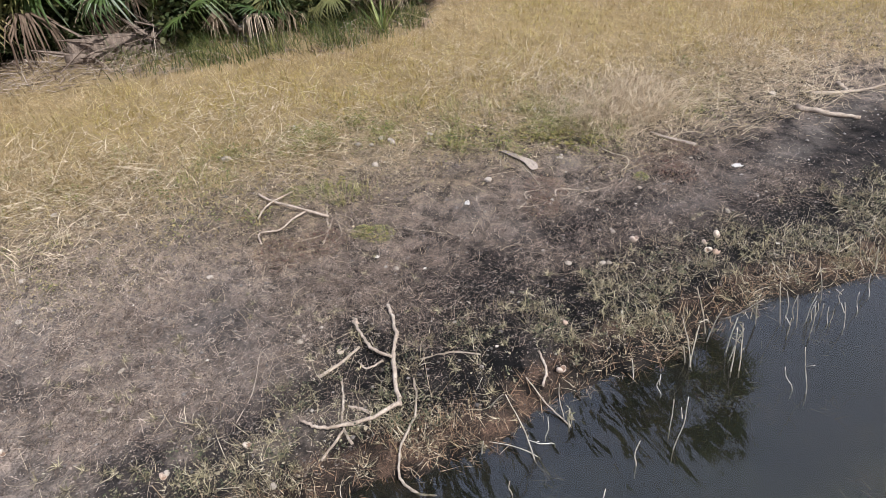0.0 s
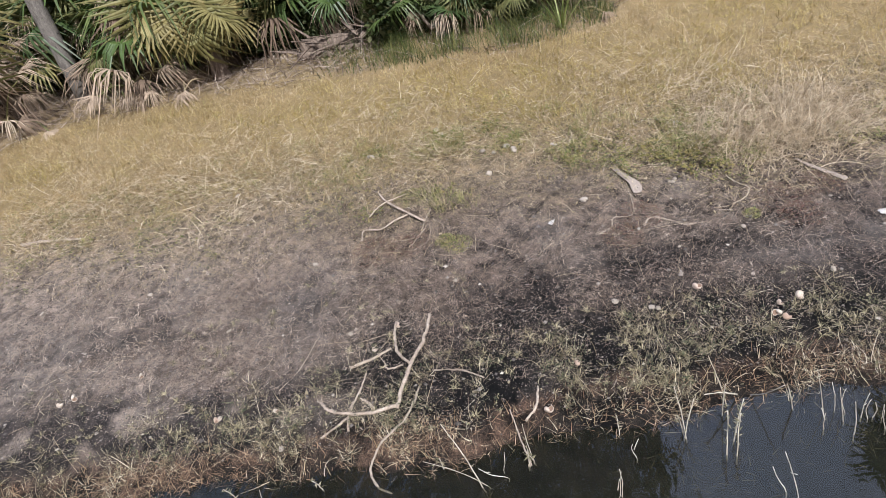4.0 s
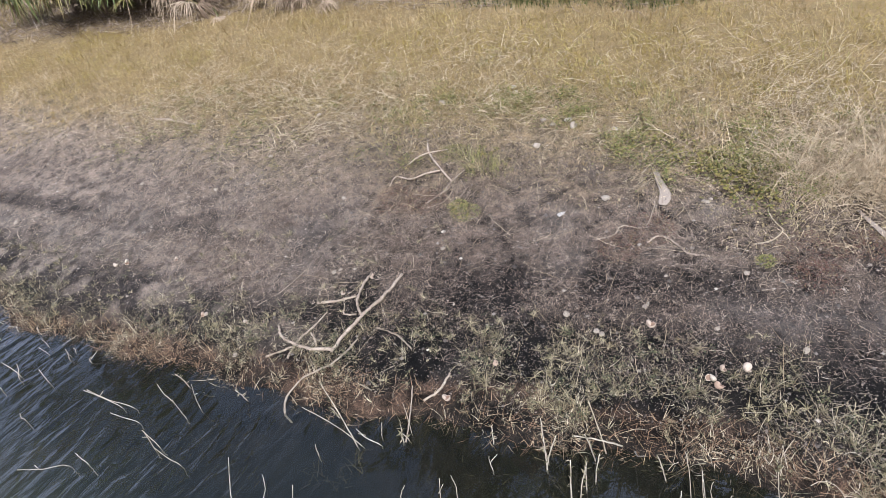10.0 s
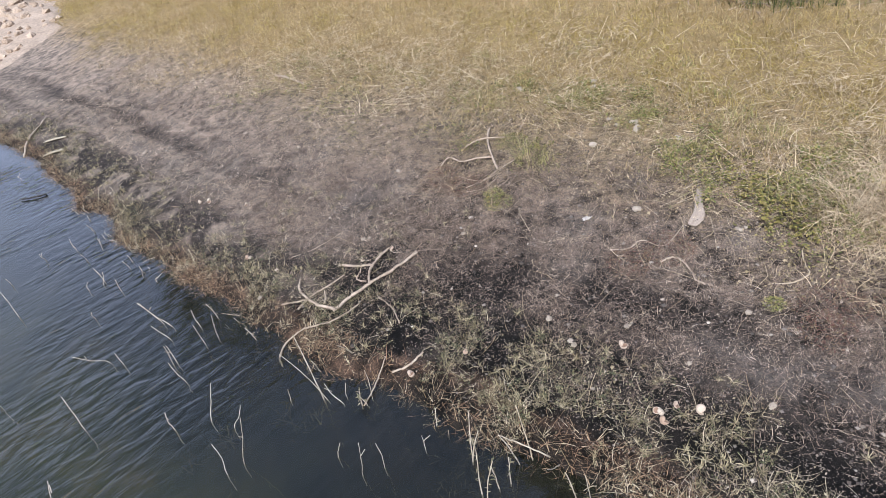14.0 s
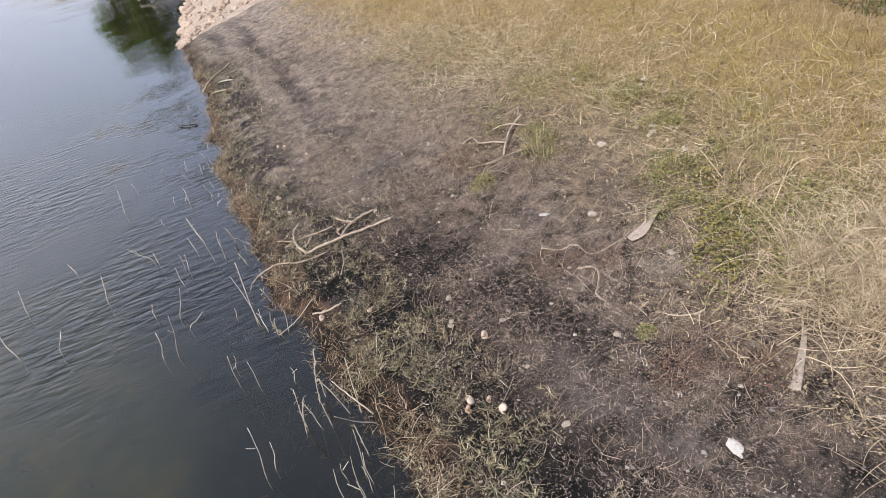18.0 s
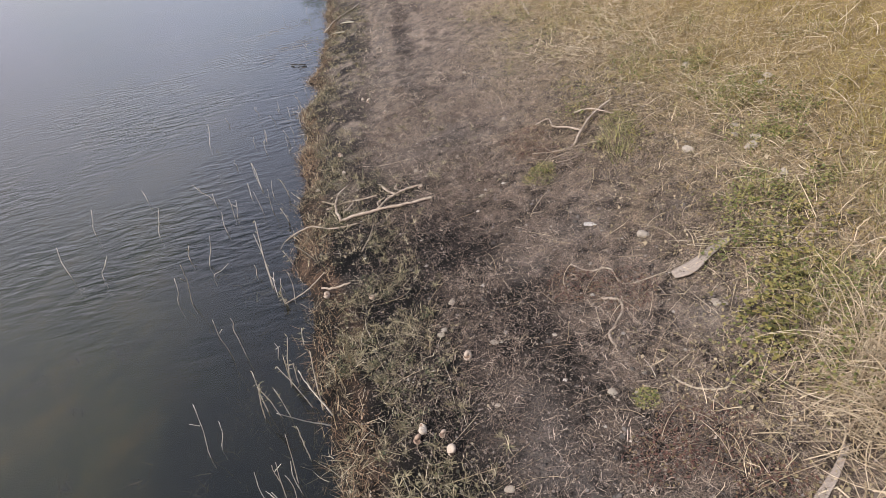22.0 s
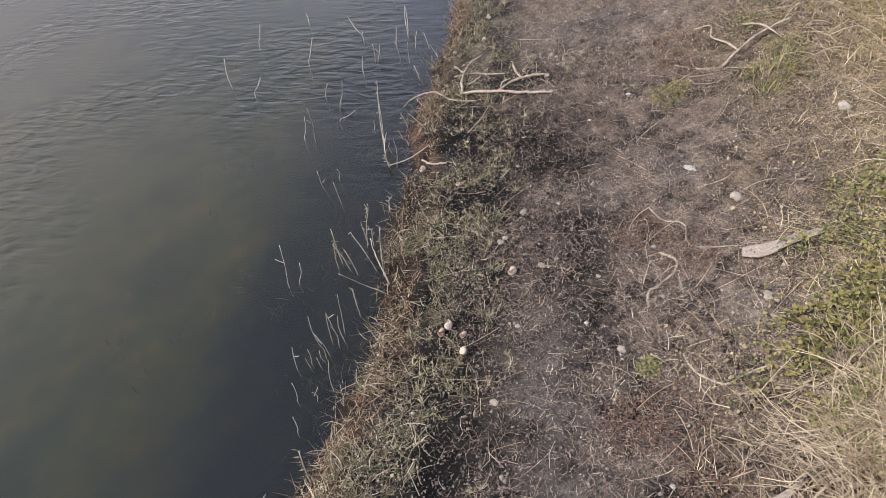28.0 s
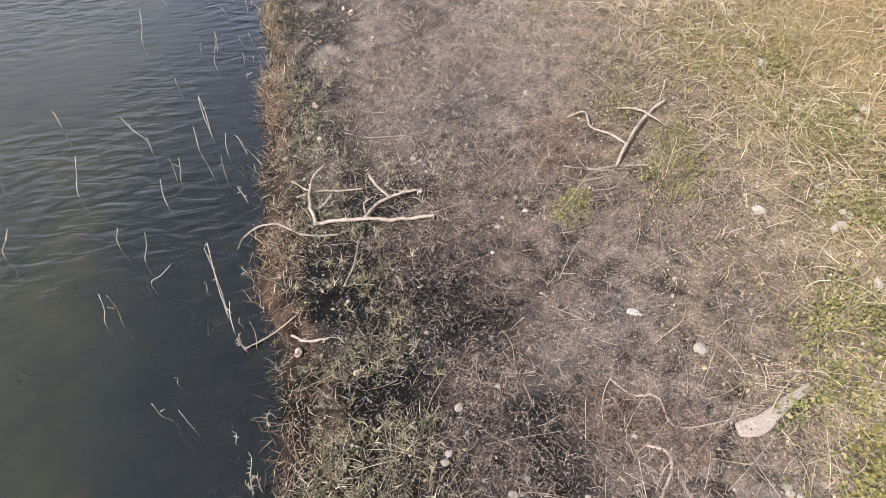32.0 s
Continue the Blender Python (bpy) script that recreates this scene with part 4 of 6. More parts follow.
# straw-gold stems standing along the waterline
x, y, d = scatter(5200, -0.7, 1.2, -4.5, 7, lambda x, y, d: sm(-0.1, -0.02, d) * sm(0.24, 0.08, d) * (0.15 + 0.85 * sm(0.42, 0.6, vnoise(x, y, 0.2, 65))))
n = len(x)
v, f = blades(on_ground(x, y, 0.0), rng.uniform(0, 2 * np.pi, n), rng.uniform(0.03, 0.11, n), rng.uniform(0.0, 0.7, n), rng.uniform(-0.2, 0.6, n), rng.uniform(0.0018, 0.0036, n), 3, 0.0, 0.7, 0.8)
stuff("waterline_stems", v, f, M_STRAWGOLD, "straw-gold stems standing along the waterline", "grass")

# rusty rotting litter right at the water's edge
x, y, d = scatter(200000, -0.75, 1.3, -5.5, 9, lambda x, y, d: sm(-0.08, -0.02, d) * sm(0.26, 0.1, d + 0.1 * sm(0.8, 1.6, y)) * (0.3 + 0.7 * sm(0.35, 0.6, vnoise(x, y, 0.25, 55))))
n = len(x)
v, f = blades(on_ground(x, y, 0.004), rng.uniform(0, 2 * np.pi, n), rng.gamma(2.0, 0.016, n) + 0.012, rng.uniform(0.7, 1.55, n), rng.uniform(-0.3, 0.4, n), rng.uniform(0.0015, 0.004, n), 2)
v[:, 2] = np.maximum(v[:, 2], gz(v[:, 0], v[:, 1]) + 0.002)
stuff("edge_litter", v, f, M_RUST, "rust-brown rotting stems at the waterline", "litter")


def leaves(x, y, size, up, spread=1.0):
    """Small pointed leaves: two triangles each side of a fold."""
    n = len(x)
    a, t = rng.uniform(0, 2 * np.pi, n), rng.uniform(-0.3, 0.9, n) * spread
    p = on_ground(x, y) + np.stack([0 * x, 0 * x, up], 1)
    ux, uy = np.cos(a), np.sin(a)
    fwd = np.stack([ux * np.cos(t), uy * np.cos(t), np.sin(t)], 1) * size[:, None]
    side = np.stack([-uy, ux, 0.25 * np.ones(n)], 1) * (size * rng.uniform(0.25, 0.45, n))[:, None]
    side2 = side * np.array([-1, -1, 1])
    v = np.stack([p, p + fwd * 0.5 + side, p + fwd, p + fwd * 0.5 + side2], 1).reshape(-1, 3)
    b = (np.arange(n) * 4)[:, None]
    return v, b + np.array([[0, 1, 2, 3]])


def clumps(n, box, keep, per, radius, size, up):
    cx, cy, cd = scatter(n, *box, keep)
    rep = rng.integers(per[0], per[1], len(cx))
    x, y = np.repeat(cx, rep), np.repeat(cy, rep)
    m = len(x)
    r, a = rng.gamma(1.6, radius / 1.6, m), rng.uniform(0, 2 * np.pi, m)
    x, y = x + r * np.cos(a), y + r * np.sin(a)
    return leaves(x, y, rng.uniform(*size, m), rng.uniform(0.004, up, m) * np.exp(-(r / radius / 2) ** 2))


v, f = clumps(4300, (-0.5, 1.4, -5, 8), lambda x, y, d: sm(0.03, 0.15, d) * sm(0.75, 0.3, d) * (0.05 + 0.95 * bank_gap(x, y)), (8, 30), 0.022, (0.006, 0.014), 0.045)
stuff("bank_weeds", v, f, M_DARKLEAF, "small dark green weeds on the wet bank", "weeds")
v, f = clumps(7500, (1.1, 3.6, -4, 3.5), lambda x, y, d: sm(-0.5, 0.1, x - edge_x(y)) * sm(1.5, 0.4, x - edge_x(y)) * sm(0.5, 0.66, 0.5 * vnoise(x, y, 0.45, 71) + 0.5 * vnoise(x, y, 0.15, 72)) * (0.3 + 0.7 * sm(0.4, -0.6, y) * sm(-3.2, -2.4, y)), (10, 34), 0.045, (0.009, 0.02), 0.09)
stuff("meadow_weeds", v, f, M_WEED, "yellow-green clover-like weeds in the straw", "weeds")

# drowned weeds on the pond's bed
wx0, wy0 = rng.uniform(-2.0, -0.45, 80), rng.uniform(-4.0, 0.5, 80)
ok = (vnoise(wx0, wy0, 0.5, 81) > 0.52)
wx0, wy0 = np.repeat(wx0[ok], 22), np.repeat(wy0[ok], 22)
n = len(wx0)
wx0, wy0 = wx0 + rng.normal(0, 0.03, n), wy0 + rng.normal(0, 0.03, n)
v, f = blades(on_ground(wx0, wy0), rng.uniform(0, 2 * np.pi, n), rng.uniform(0.03, 0.12, n), rng.uniform(0.2, 1.4, n), rng.uniform(0, 0.8, n), rng.uniform(0.003, 0.008, n), 2)
v[:, 2] = np.minimum(v[:, 2], -0.015)
stuff("drowned_weeds", v, f, M_DROWN, "dull drowned weeds on the pond bed", "weeds")

x, y, d = scatter(6000, -1.1, -0.2, -3.4, -0.6, lambda x, y, d: sm(-0.55, -0.2, d) * sm(-0.01, -0.06, d) * (0.1 + 0.9 * sm(0.45, 0.6, vnoise(x, y, 0.3, 83))))
n = len(x)
v, f = blades(on_ground(x, y), rng.uniform(0, 2 * np.pi, n), rng.uniform(0.02, 0.06, n), rng.uniform(0.6, 1.5, n), rng.uniform(0, 0.6, n), rng.uniform(0.002, 0.005, n), 2)
v[:, 2] = np.minimum(np.maximum(v[:, 2], gz(v[:, 0], v[:, 1]) + 0.002), -0.008)
stuff("weed_bed", v, f, M_DROWN, "dull brown weed bed under shallow water", "weeds")

# crumbled dead leaves
def chips(count, box, keep, size, mat, name, label):
    x, y, d = scatter(count, *box, keep)
    m = len(x)
    v, f = leaves(x, y, rng.gamma(3, size / 3, m) + 0.003, rng.uniform(0.002, 0.014, m), 1.2)
    v[:, 2] = np.maximum(v[:, 2], gz(v[:, 0], v[:, 1]) + 0.001)
    stuff(name, v, f, mat, label, "litter")


chips(135000, (0.9, 3.6, -4.2, 3.5), lambda x, y, d: sm(-0.75, -0.1, x - edge_x(y) + 0.5 * (vnoise(x, y, 0.35, 101) - 0.5)) * sm(1.6, 0.5, x - edge_x(y)) * sm(3.4, 1.6, y + 0.8 * (vnoise(x, y, 0.6, 105) - 0.5)), 0.0065, M_DEADLEAF, "leaf_crumbs", "crumbled brown and olive leaves in the straw")
chips(110000, (-0.3, 2.4, -3.2, 3.0), lambda x, y, d: sm(0.05, 0.2, d) * sm(0.3, -0.3, x - edge_x(y)) * (0.25 + 0.75 * sm(0.4, 0.6, vnoise(x, y, 0.2, 103))), 0.0045, M_SOILLEAF, "soil_leaf_crumbs", "dark crumbled leaf bits on the soil")
chips(60000, (-0.6, 1.2, -4.6, 6.0), lambda x, y, d: sm(0.0, 0.1, d) * sm(0.75, 0.35, d) * (0.1 + 0.9 * bank_gap(x, y)), 0.006, M_BANKLEAF, "bank_leaf_crumbs", "grey-green leaf bits on the wet bank")

# single weed clumps on the open soil


def weed_clump(x, y, radius, mat, label, count=260):
    r, a = radius * np.sqrt(rng.random(count)), rng.uniform(0, 2 * np.pi, count)
    px, py = x + r * np.cos(a), y + r * np.sin(a)
    v, f = leaves(px, py, rng.uniform(0.006, 0.013, count), rng.uniform(0.003, 0.045, count) * (1.15 - r / radius))
    v -= np.array([x, y, gh(x, y)])
    ob = new("weed_clump", fast_mesh("weed_clump", v, f, mat))
    ob.location = (x, y, gh(x, y))
    tagged(ob, label, "weeds", "weed clumps on the soil", "stuff")


for x, y, r in ((1.17, -0.43, 0.10), (1.24, -0.36, 0.07), (0.84, -2.12, 0.05), (1.83, -0.15, 0.12), (2.56, 0.12, 0.1)):
    weed_clump(x, y, r, M_WEED, "low yellow-green weed clump on bare soil", int(4200 * r + 60))
for x, y, r in ((0.92, -2.33, 0.17), (1.3, 0.12, 0.16), (1.08, -1.55, 0.14), (0.75, -2.35, 0.12), (1.28, -0.12, 0.15), (0.9, -1.4, 0.12), (0.98, -2.6, 0.12)):
    weed_clump(x, y, r, M_RED, "low reddish-brown sprigs on dark soil", int(3600 * r))

# clover-like patches: round leaves on short stalks
def clover(x, y, rx, ry, count):
    a, q = rng.uniform(0, 2 * np.pi, count), np.sqrt(rng.random(count))
    px, py = x + rx * q * np.cos(a), y + ry * q * np.sin(a)
    ok = rng.random(count) < sm(0.44, 0.64, 0.5 * vnoise(px, py, 0.16, 63) + 0.5 * vnoise(px, py, 0.06, 64)) * sm(1.05, 0.6, q)
    px, py = px[ok], py[ok]
    n = len(px)
    px, py, stem = np.repeat(px, 3), np.repeat(py, 3), np.repeat(rng.uniform(0.008, 0.05, n), 3)
    v, f = leaves(px, py, rng.uniform(0.012, 0.024, 3 * n), stem, 0.5)
    v -= np.array([x, y, gh(x, y)])
    ob = new("clover_patch", fast_mesh("clover_patch", v, f, M_CLOVER))
    ob.location = (x, y, gh(x, y))
    tagged(ob, "bright yellow-green clover patch at the straw's edge", "clover", "clover patches at the field's edge", "stuff")


for x, y, rx, ry, n in ((1.56, -2.0, 0.3, 0.26, 2600), (1.33, -2.1, 0.13, 0.12, 350), (1.85, -1.75, 0.25, 0.3, 1300), (1.01, -2.32, 0.04, 0.04, 220), (1.17, -0.42, 0.11, 0.09, 420), (1.75, -0.42, 0.16, 0.16, 420), (2.1, -1.2, 0.3, 0.3, 900), (2.6, -0.9, 0.35, 0.3, 700), (2.4, 0.1, 0.3, 0.25, 500), (1.95, -2.15, 0.2, 0.2, 600)):
    clover(x, y, rx * 1.15, ry * 1.15, int(n * 0.3))

TUFTS = [(1.68, -0.4, 0.09, 170, 0.11), (1.62, -0.56, 0.07, 110, 0.09), (1.78, -0.3, 0.08, 120, 0.1), (1.57, -2.15, 0.13, 240, 0.1), (1.7, -1.95, 0.12, 200, 0.1), (2.15, -1.82, 0.1, 150, 0.09), (2.25, -1.58, 0.12, 200, 0.11), (2.2, -1.0, 0.1, 150, 0.09),
         (2.92, 0.7, 0.12, 180, 0.1), (1.95, -1.35, 0.1, 150, 0.09), (2.4, -0.5, 0.1, 150, 0.1), (2.3, 0.4, 0.1, 150, 0.1), (1.8, -2.4, 0.09, 130, 0.1), (2.6, -1.3, 0.12, 170, 0.1)]


def grass_tuft(x, y, radius, count, tall):
    a, q = rng.uniform(0, 2 * np.pi, count), 1.2 * radius * np.sqrt(rng.random(count))
    p = np.stack([q * np.cos(a), q * np.sin(a), gz(x + q * np.cos(a), y + q * np.sin(a)) - gh(x, y) - 0.003], 1)
    count = int(count * 0.6)
    a, q, p = a[:count], q[:count], p[:count]
    v, f = blades(p, a + rng.normal(0, 0.8, count), tall * rng.uniform(0.5, 1.2, count), rng.uniform(0.05, 0.7, count), rng.uniform(0.1, 0.9, count), rng.uniform(0.0025, 0.005, count), 3, 0.0, 0.8, 0.4)
    ob = new("grass_tuft", fast_mesh("grass_tuft", v, f, M_TUFT))
    ob.location = (x, y, gh(x, y))
    tagged(ob, "fresh yellow-green grass tuft among dry straw", "grass tuft", "green grass tufts at the field's edge", "stuff")


for x, y, q, n, h in TUFTS:
    grass_tuft(x, y, q, n, h)

# ---------------------------------------------------------------- helpers for things


def part(name, bm, material, parent=None, label="", smooth=True):
    me = bpy.data.meshes.new(name)
    bmesh.ops.recalc_face_normals(bm, faces=bm.faces)
    bm.to_mesh(me)
    bm.free()
    if smooth:
        me.polygons.foreach_set("use_smooth", np.ones(len(me.polygons), bool))
    for mm in material if isinstance(material, (list, tuple)) else (material,):
        me.materials.append(mm)
    ob = new(name, me)
    ob.parent = parent
    if label:
        tagged(ob, label)
    return ob


def spline(points, per=6):
    """Points along a smooth line through the given ones."""
    p = [Vector(q) for q in points]
    if len(p) == 2:
        return [p[0].lerp(p[1], k / per) for k in range(per + 1)]
    p = [p[0] * 2 - p[1], *p, p[-1] * 2 - p[-2]]
    out = []
    for i in range(1, len(p) - 2):
        for k in range(per):
            t = k / per
            out.append(0.5 * (2 * p[i] + (p[i + 1] - p[i - 1]) * t + (2 * p[i - 1] - 5 * p[i] + 4 * p[i + 1] - p[i + 2]) * t * t + (3 * p[i] - p[i - 1] - 3 * p[i + 1] + p[i + 2]) * t ** 3))
    return out + [p[-2]]


def tube(points, r0, r1, sides=8, per=6, knots=0.16, bm=None):
    """A tapered, slightly knotty round bar along a smooth line."""
    bm = bm or bmesh.new()
    line = spline(points, per)
    rings, n = [], len(line)
    side = None
    for i, q in enumerate(line):
        d = (line[min(i + 1, n - 1)] - line[max(i - 1, 0)]).normalized()
        q = q + Vector((random.uniform(-1, 1), random.uniform(-1, 1), random.uniform(-0.6, 0.6))) * min(r0, 0.02) * knots * 3 * (0 < i < n - 1)
        side = d.orthogonal().normalized() if side is None else (side - d * side.dot(d)).normalized()
        up = d.cross(side)
        r = (r0 + (r1 - r0) * i / (n - 1)) * (1 + knots * random.uniform(-1, 1))
        rings.append([bm.verts.new(q + (side * math.cos(a) + up * math.sin(a)) * r * (1 + knots * 0.5 * random.uniform(-1, 1))) for a in (2 * math.pi * k / sides for k in range(sides))])
    for a, b in zip(rings, rings[1:]):
        for k in range(sides):
            bm.faces.new((a[k], a[(k + 1) % sides], b[(k + 1) % sides], b[k]))
    bm.faces.new(rings[0][::-1])
    bm.faces.new(rings[-1])
    return bm


def ground_line(pts, up):
    """Points (x, y) laid on the ground, or (x, y, lift)."""
    out = []
    for q in pts:
        lift = q[2] if len(q) > 2 else up
        out.append((q[0], q[1], max(gh(q[0], q[1]), -0.02) + lift))
    return out


def empty(name, x, y, z):
    ob = new(name)
    ob.location = (x, y, z)
    ob.empty_display_size = 0.05
    return ob


def local(points, base):
    return [(p[0] - base[0], p[1] - base[1], p[2] - base[2]) for p in points]


def stick(name, pts, r0, r1, mat, label, category="stick", up=None, group=""):
    line = ground_line(pts, r0 * 0.7 if up is None else up)
    base = line[0]
    ob = part(name, tube(local(line, base), r0, r1), mat)
    ob.location = base
    return tagged(ob, label, category, group)


def limbs(name, base_xy, stems, label, category, mat):
    """A branch of several limbs: stems are (part name, points, r0, r1)."""
    base = (base_xy[0], base_xy[1], gh(*base_xy))
    root = empty(name, *base)
    for pname, pts, r0, r1 in stems:
        part(pname, tube(local(ground_line(pts, r0), base), r0 * 1.15, r1 * 1.15), mat, root)
    return tagged(root, label, category)


# ---------------------------------------------------------------- driftwood and sticks
limbs("driftwood_branch", (0.0, 0.0), [
    ("stem", [(-0.01, -0.01, 0.02), (0.11, -0.045, 0.025), (0.25, -0.10, 0.03), (0.34, -0.16, 0.025), (0.47, -0.20, 0.022), (0.56, -0.215, 0.02)], 0.0085, 0.007),
    ("arm", [(0.0, -0.02, 0.025), (-0.01, 0.13, 0.03), (0.015, 0.27, 0.03), (0.06, 0.34, 0.03), (0.12, 0.385, 0.03)], 0.0075, 0.006),
    ("side_branch", [(0.235, -0.09, 0.03), (0.32, -0.03, 0.04), (0.43, -0.02, 0.04), (0.55, -0.03, 0.03)], 0.007, 0.005),
    ("twig", [(0.25, -0.05, 0.025), (0.255, 0.03, 0.02), (0.31, 0.05, 0.02)], 0.0045, 0.003)],
    "bleached forked driftwood branch lying on the bank", "branch", M_DRIFT)
limbs("driftwood_branch", (0.03, 0.22), [
    ("stem", [(-0.07, 0.235), (0.04, 0.235), (0.14, 0.19), (0.27, 0.15)], 0.0055, 0.004),
    ("twig", [(0.03, 0.11), (0.07, 0.135), (0.11, 0.18)], 0.006, 0.004),
    ("twig", [(-0.08, 0.37), (0.01, 0.24)], 0.006, 0.004)],
    "thin bleached twigs under a driftwood branch", "branch", M_DRIFT)
stick("loose_stick", [(0.32, 0.235), (0.35, 0.11), (0.39, 0.01)], 0.008, 0.006, M_DRIFT, "short broken bleached stick on the bank")
stick("curved_stick", [(-0.43, -0.01, -0.03), (-0.38, 0.09, 0.012), (-0.29, 0.13, 0.02), (-0.18, 0.065, 0.02), (-0.09, -0.035, 0.015), (0.0, -0.09, 0.012), (0.09, -0.125, 0.01)], 0.0058, 0.0045, M_STICK, "long curved stick reaching from bank into water")
stick("straight_straw", [(0.26, 0.62), (0.38, 0.52), (0.58, 0.43)], 0.0028, 0.0022, M_STICK, "long thin dry stalk on dark soil")
stick("edge_stick", [(-0.21, -0.6), (-0.15, -0.66), (-0.05, -0.69)], 0.0065, 0.005, M_DRIFT, "short pale stick at the water's edge")
stick("edge_stick", [(-0.425, -0.58, 0.02), (-0.3, -0.56, 0.03), (-0.17, -0.54, 0.04)], 0.004, 0.003, M_STICK, "thin bent stalk over the water's edge")
stick("edge_stick", [(0.18, -0.2), (0.13, -0.35), (0.06, -0.45)], 0.005, 0.004, M_STICK, "thin dull stalk among bank weeds")
limbs("dead_branch", (1.5, -0.23), [
    ("stem", [(1.91, 0.065, 0.03), (1.79, 0.01, 0.035), (1.63, -0.11, 0.04), (1.49, -0.245, 0.02)], 0.0065, 0.007),
    ("arm", [(1.42, 0.19, 0.02), (1.51, 0.17, 0.035), (1.49, 0.06, 0.03), (1.55, -0.04, 0.03), (1.59, -0.135, 0.035)], 0.004, 0.006),
    ("twig", [(1.68, 0.14, 0.02), (1.75, 0.05, 0.04), (1.81, -0.13, 0.05)], 0.005, 0.004),
    ("twig", [(1.5, -0.235), (1.38, -0.2), (1.26, -0.12)], 0.006, 0.003),
    ("twig", [(1.47, -0.26), (1.36, -0.17), (1.36, 0.0)], 0.004, 0.002),
    ("twig", [(1.44, -0.28), (1.30, -0.25), (1.22, -0.15)], 0.003, 0.002),
    ("twig", [(1.52, -0.3), (1.42, -0.36), (1.32, -0.34)], 0.003, 0.002),
    ("twig", [(1.5, -0.235), (1.65, -0.29)], 0.004, 0.003)],
    "pale forked dead branch among straw", "branch", M_DRIFT)
stick("crooked_root", [(0.97, -1.545), (1.02, -1.585), (1.02, -1.64), (0.94, -1.72), (0.89, -1.76), (0.88, -1.835)], 0.0062, 0.005, M_DRIFT, "crooked pale root on reddish soil", "root")
stick("thin_root", [(0.96, -1.27), (1.01, -1.36), (1.09, -1.4), (1.1, -1.52), (1.3, -1.57)], 0.005, 0.003, M_STICK, "thin bent root trailing over soil", "root")
stick("far_stick", [(2.54, 3.2), (2.48, 2.9), (2.4, 2.6)], 0.016, 0.01, M_DRIFT, "pale stick lying in the dry grass")
stick("long_stalk", [(0.97, -2.07), (1.0, -2.16), (1.08, -2.215), (1.14, -2.19), (1.235, -2.157), (1.35, -2.18), (1.5, -2.22)], 0.004, 0.0025, M_STEM, "long bent grass stalk on dark soil", "stalk")
stick("bank_stick", [(0.55, 5.4), (0.8, 5.75), (1.2, 6.1)], 0.014, 0.01, M_DRIFT, "pale stick at the water's edge")
limbs("floating_stick", (0.08, 4.1), [("stem", [(-0.01, 4.22, 0.03), (0.06, 4.12, 0.035), (0.16, 4.03, 0.03)], 0.005, 0.007), ("twig", [(0.06, 4.12, 0.03), (0.08, 4.02, 0.05), (0.05, 3.94, 0.05)], 0.004, 0.002), ("twig", [(0.1, 4.08, 0.03), (0.14, 4.18, 0.07)], 0.004, 0.002)], "black waterlogged stick in the shallows", "stick", M_BLACK)
for k, (pts, r) in enumerate((([(0.95, -3.72), (0.74, -3.81), (0.6, -3.94)], 0.022), ([(1.05, -4.0), (0.9, -4.35), (0.84, -4.7)], 0.014), ([(1.05, -4.33), (0.93, -4.27)], 0.02), ([(1.0, -4.1), (0.93, -3.75)], 0.006))):
    stick("pale_driftwood", pts, r, r * 0.6, M_DRIFT, "pale weathered driftwood piece at the field's edge", "driftwood")


random.seed(61)
for k in range(6):
    x0, y0 = 1.5 + random.uniform(-0.15, 0.15), -1.47 + random.uniform(-0.1, 0.1)
    stick("straw_stem", [(x0, y0, 0.012), (x0 + 0.2, y0 - 0.13 + random.uniform(-0.08, 0.08), 0.014), (x0 + random.uniform(0.3, 0.48), y0 - 0.28 + random.uniform(-0.16, 0.16), 0.01)], 0.0012, 0.0008, M_STEM, "long pale dry straw stem on the soil", "straw", None, "straw stems beside a palm boot")


def boot(name, pts, widths, thick, mat, label, category):
    """A palm leaf base: a long dished blade, wide at its foot."""
    base = (pts[0][0], pts[0][1], gh(*pts[0]))
    line = spline(local(ground_line(pts, thick + 0.004), base), 6)
    bm, rows, n = bmesh.new(), [], len(line)
    for i, q in enumerate(line):
        d = (line[min(i + 1, n - 1)] - line[max(i - 1, 0)]).normalized()
        s = Vector((-d.y, d.x, 0)).normalized()
        f = i / (n - 1)
        w = float(np.interp(f, np.linspace(0, 1, len(widths)), widths)) * random.uniform(0.94, 1.06)
        top = [bm.verts.new(q + s * w * u + Vector((0, 0, thick * (1.2 * u * u * 3 + 0.4)))) for u in (-0.5, -0.25, 0, 0.25, 0.5)]
        low = [bm.verts.new(q + s * w * u + Vector((0, 0, thick * (1.2 * u * u * 3 - 0.5)))) for u in (0.5, 0.25, 0, -0.25, -0.5)]
        rows.append(top + low)
    for a, b in zip(rows, rows[1:]):
        for k in range(10):
            bm.faces.new((a[k], a[(k + 1) % 10], b[(k + 1) % 10], b[k]))
    bm.faces.new(rows[0][::-1])
    bm.faces.new(rows[-1])
    ob = part(name, bm, mat)
    ob.location = base
    return tagged(ob, label, category)


